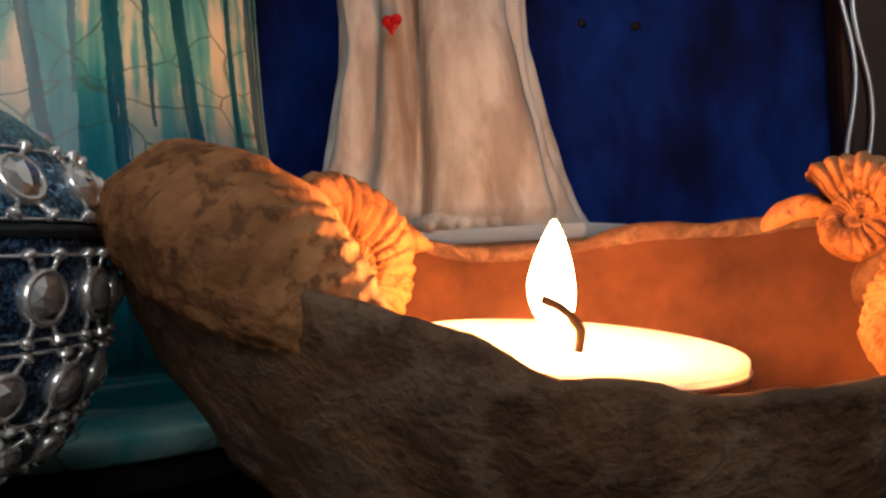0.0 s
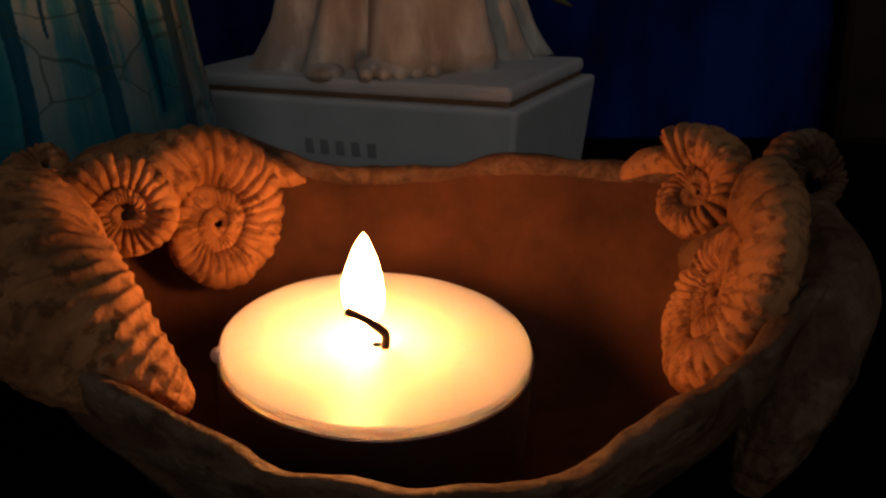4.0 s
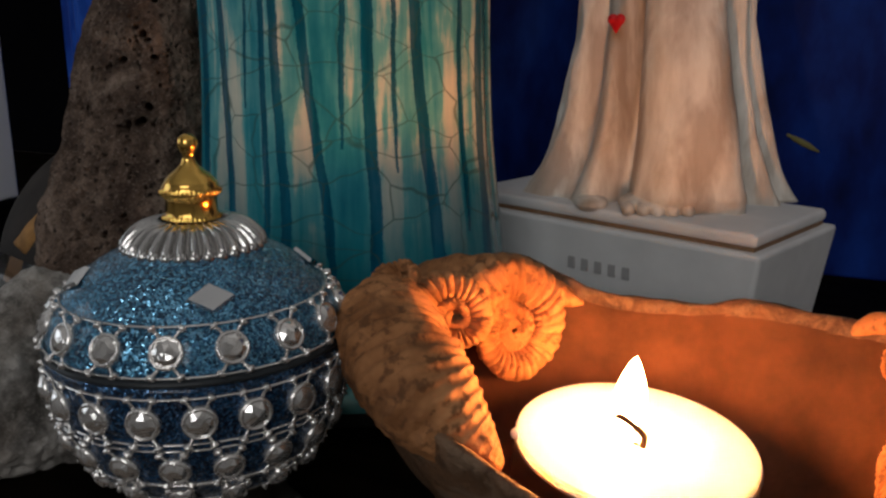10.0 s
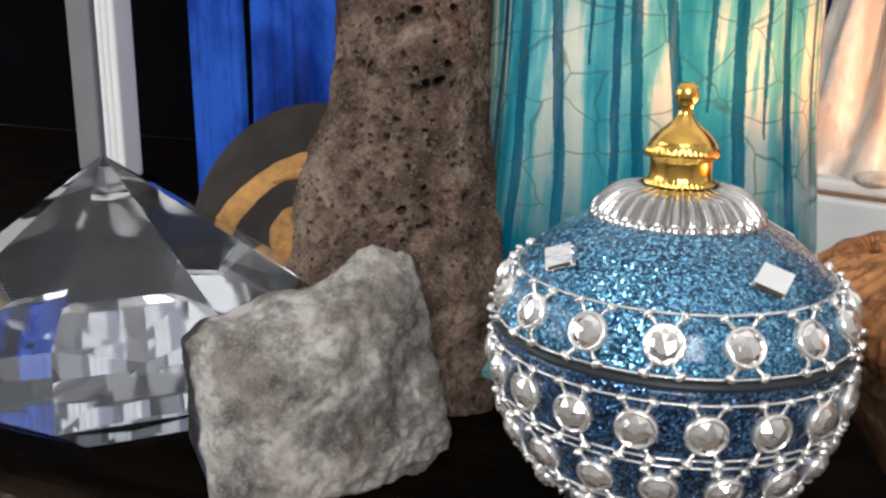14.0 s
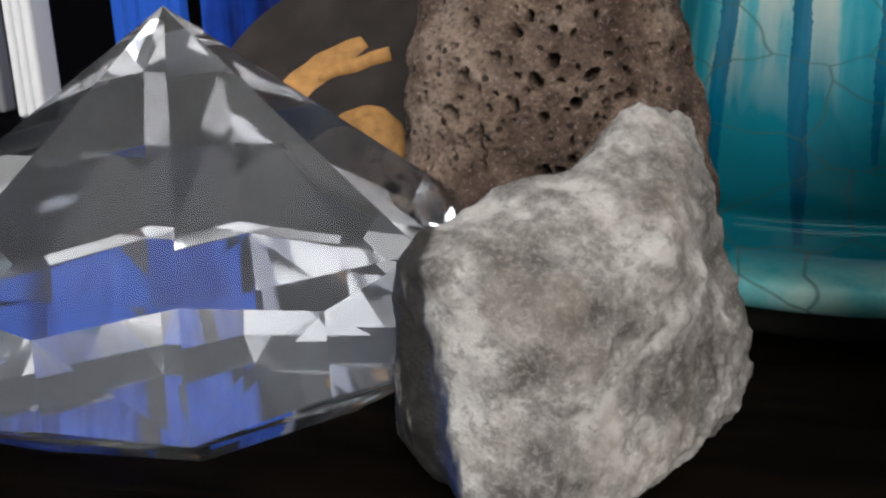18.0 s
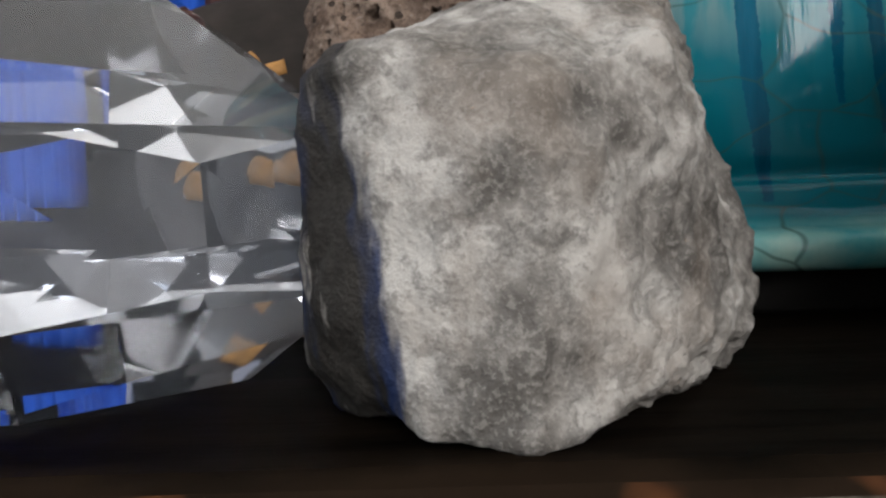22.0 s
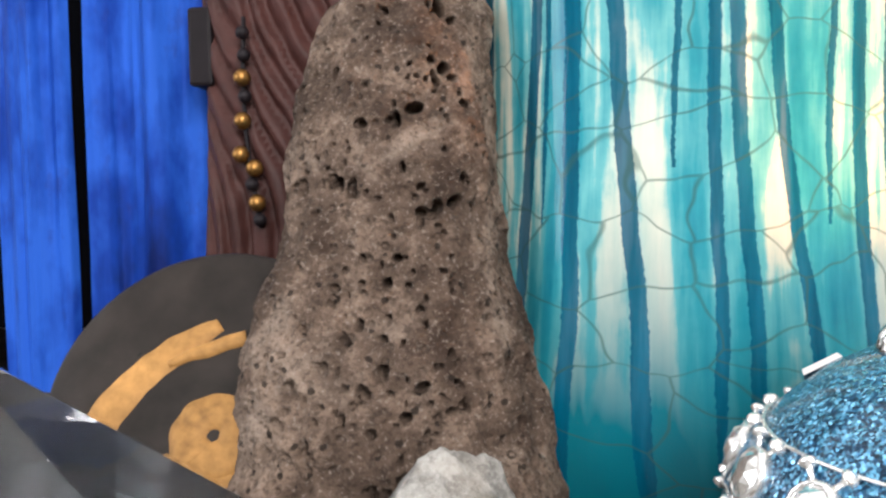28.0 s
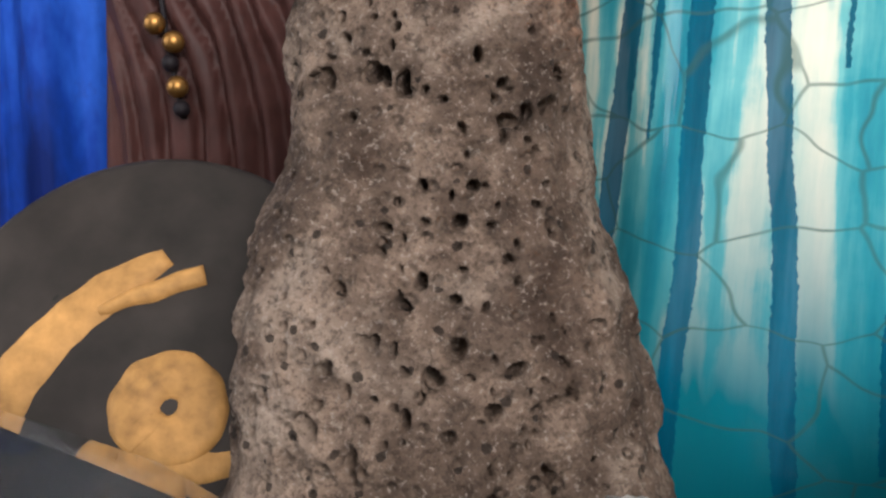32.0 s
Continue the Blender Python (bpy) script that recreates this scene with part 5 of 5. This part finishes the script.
def build_drapes():
    """Blue hangings and the brown robed relief with beads behind the stones."""
    def cloth(name, x0, x1, y, z1, folds, depth, label, seed):
        nx, nz = 140, 40
        verts, faces = [], []
        for j in range(nz + 1):
            z = z1 * j / nz
            for i in range(nx + 1):
                u = i / nx
                x = x0 + (x1 - x0) * u
                d = depth * math.sin(folds * 2 * math.pi * u + 1.2 * fbm((u * 3, z * 2, seed), 1.0, 2) + seed) + 0.4 * depth * fbm((u * 6, z * 8, seed), 1.0, 3)
                verts.append((x, y + d, z))
        w = nx + 1
        for j in range(nz):
            for i in range(nx):
                faces.append((j * w + i, j * w + i + 1, (j + 1) * w + i + 1, (j + 1) * w + i))
        ob = mesh_object(name, verts, faces, M["blue"], None)
        sol = ob.modifiers.new("thick", "SOLIDIFY")
        sol.thickness = 0.0015
        tagged(ob, label, "hanging")
    cloth("blue_hanging", -0.2370, -0.196, 0.137, 0.20, 1.3, 0.0042, "bright blue hanging panel in soft folds", 0.4)
    cloth("blue_hanging", -0.270, -0.2450, 0.146, 0.20, 0.7, 0.0030, "bright blue hanging panel in soft folds", 2.1)
    board = thing("painted_board", (0.0, 0.200, 0.0), "blue painted board standing behind the statue", "board")
    part("panel", box_bm(-0.200, -0.004, 0.0, 0.096, 0.004, 0.26, 0.001), M["navy"], board)
    for pts, r, key in (([(0.0065, -0.0041, 0.0482), (0.0100, -0.0043, 0.0465), (0.0135, -0.0043, 0.0448), (0.0172, -0.0041, 0.0428)], 0.0011, "olive"), ([(0.0180, -0.0041, 0.1050), (0.0190, -0.0043, 0.1062), (0.0198, -0.0041, 0.1070)], 0.0016, "robe_dark"),
                        ([(0.0350, -0.0041, 0.1030), (0.0362, -0.0043, 0.1040), (0.0370, -0.0041, 0.1052)], 0.0018, "robe_dark")):
        line = spline(pts, 5)
        v, f = sweep(line, lambda i: r * (0.25 + 0.75 * math.sin(math.pi * (i + 0.5) / len(line)) + 0.3 * noise.noise(Vector((i * 0.7, r * 900, 0)))), 8)
        mesh_object("paint_mark", [(x, -0.0041 + (y + 0.0041) * 0.25, z) for x, y, z in v], f, M[key], board, "smudged mark on the paint")
    robe = thing("robed_relief", (-0.176, 0.128, 0.0), "brown draped robe relief with a string of gold beads", "ornament")
    n, m = 160, 120
    verts, faces = [], []
    for j in range(m + 1):
        t = j / m
        z = 0.20 * t
        for i in range(n):
            a = 2 * math.pi * i / n
            u = math.sin(a)
            rx = 0.0235 + 0.0012 * math.sin(9 * t + 0.6)
            x = rx * u + 0.0015
            slant = x + 0.30 * z + 0.004 * math.sin(14 * t)
            slant += 0.0022 * fbm((x * 90, z * 22, 1.0), 1.0, 3)
            fold = 0.0046 * (abs(math.sin(slant * 520)) ** 0.8 - 0.6) + 0.0005 * math.sin(slant * 1900 + 2 * t)
            verts.append((x, -(0.008 + fold) * math.cos(a), z))
    for j in range(m):
        for i in range(n):
            k = (i + 1) % n
            faces.append((j * n + i, j * n + k, (j + 1) * n + k, (j + 1) * n + i))
    faces.append(tuple(range(n))[::-1])
    faces.append(tuple(m * n + k for k in range(n)))
    mesh_object("robe", verts, faces, M["robe"], robe)
    for k, (x, z, gold) in enumerate(((-0.0072, 0.104, 0), (-0.0070, 0.0985, 0), (-0.0076, 0.093, 1), (-0.0070, 0.0885, 0), (-0.0078, 0.0825, 1), (-0.0085, 0.0742, 1), (-0.0050, 0.0708, 1), (-0.0058, 0.0668, 0), (-0.0046, 0.0622, 1), (-0.0040, 0.0580, 0))):
        bm = bmesh.new()
        bmesh.ops.create_uvsphere(bm, u_segments=14, v_segments=10, radius=0.0022 if gold else 0.0017)
        ob = part("bead", bm, M["old_gold"] if gold else M["robe_dark"], robe, smooth=True)
        ob.location = (x, -0.0112, z)
    cord, cf = sweep(spline([(-0.0072, -0.0100, 0.108), (-0.0076, -0.0104, 0.090), (-0.0066, -0.0104, 0.073), (-0.0040, -0.0100, 0.056)], 6), 0.0006, 6)
    mesh_object("cord", cord, cf, M["robe_dark"], robe, "dark cord of the beads")
    part("trim", box_bm(-0.0240, -0.0050, 0.092, -0.0175, 0.0050, 0.112, 0.001), M["robe_dark"], robe, "dark trim of the sleeve")


def build_left_back():
    strip = thing("white_frame", (-0.2820, 0.112, 0.0), "white painted grooved frame standing upright", "frame")
    for x0, x1, key in ((0.0034, 0.0056, "white_paint"), (0.0060, 0.0082, "white_paint"), (0.0086, 0.0114, "white_paint")):
        part("moulding", box_bm(x0, -0.004, 0.018, x1, 0.006, 0.30, 0.001), M[key], strip)
    part("side_board", box_bm(-0.0165, 0.004, 0.018, -0.0060, 0.010, 0.30, 0.001), M["grey_paint"], strip, "grey side board")
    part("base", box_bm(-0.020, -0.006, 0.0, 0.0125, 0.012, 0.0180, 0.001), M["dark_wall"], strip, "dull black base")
    stand = thing("metal_stand", (-0.31, 0.10, 0.0), "black metal stand with a slanting bar", "stand")
    for name, pts, r in (("upright", [(-0.030, 0, 0), (-0.030, 0, 0.3)], 0.003), ("slanting_bar", [(-0.050, -0.004, 0.040), (0.030, -0.004, 0.16)], 0.003), ("cross_bar", [(-0.10, 0, 0.085), (-0.010, 0, 0.085)], 0.002)):
        v, f = sweep([Vector(p) for p in pts], r, 10)
        mesh_object(name, v, f, M["black_metal"], stand)
    bm = bmesh.new()
    bmesh.ops.create_uvsphere(bm, u_segments=14, v_segments=10, radius=0.004, matrix=Matrix.Translation((-0.008, 0, 0.085)))
    part("knob", bm, M["black_metal"], stand, smooth=True)


def build_right_back():
    post = thing("carved_post", (0.118, 0.195, 0.0), "dark brown wooden post with curling silver wire", "post")
    part("post_body", box_bm(-0.022, -0.010, 0.0, 0.030, 0.012, 0.26, 0.003), M["dark_post"], post)
    for dx, ph in ((-0.0205, 0.0), (-0.0160, 1.1)):
        line = [Vector((dx + 0.0022 * math.sin(z * 95 + ph), -0.0115, z)) for z in [0.045 + 0.004 * i for i in range(50)]]
        v, f = sweep(line, 0.0009, 8)
        mesh_object("wire", v, f, M["wire"], post, "curling silver wire")


build_room()
build_vase()
build_statue()
build_bowl()
build_candle()
build_jar()
build_rock()
build_lava()
build_crystal()
build_plate()
build_drapes()
build_left_back()
build_right_back()
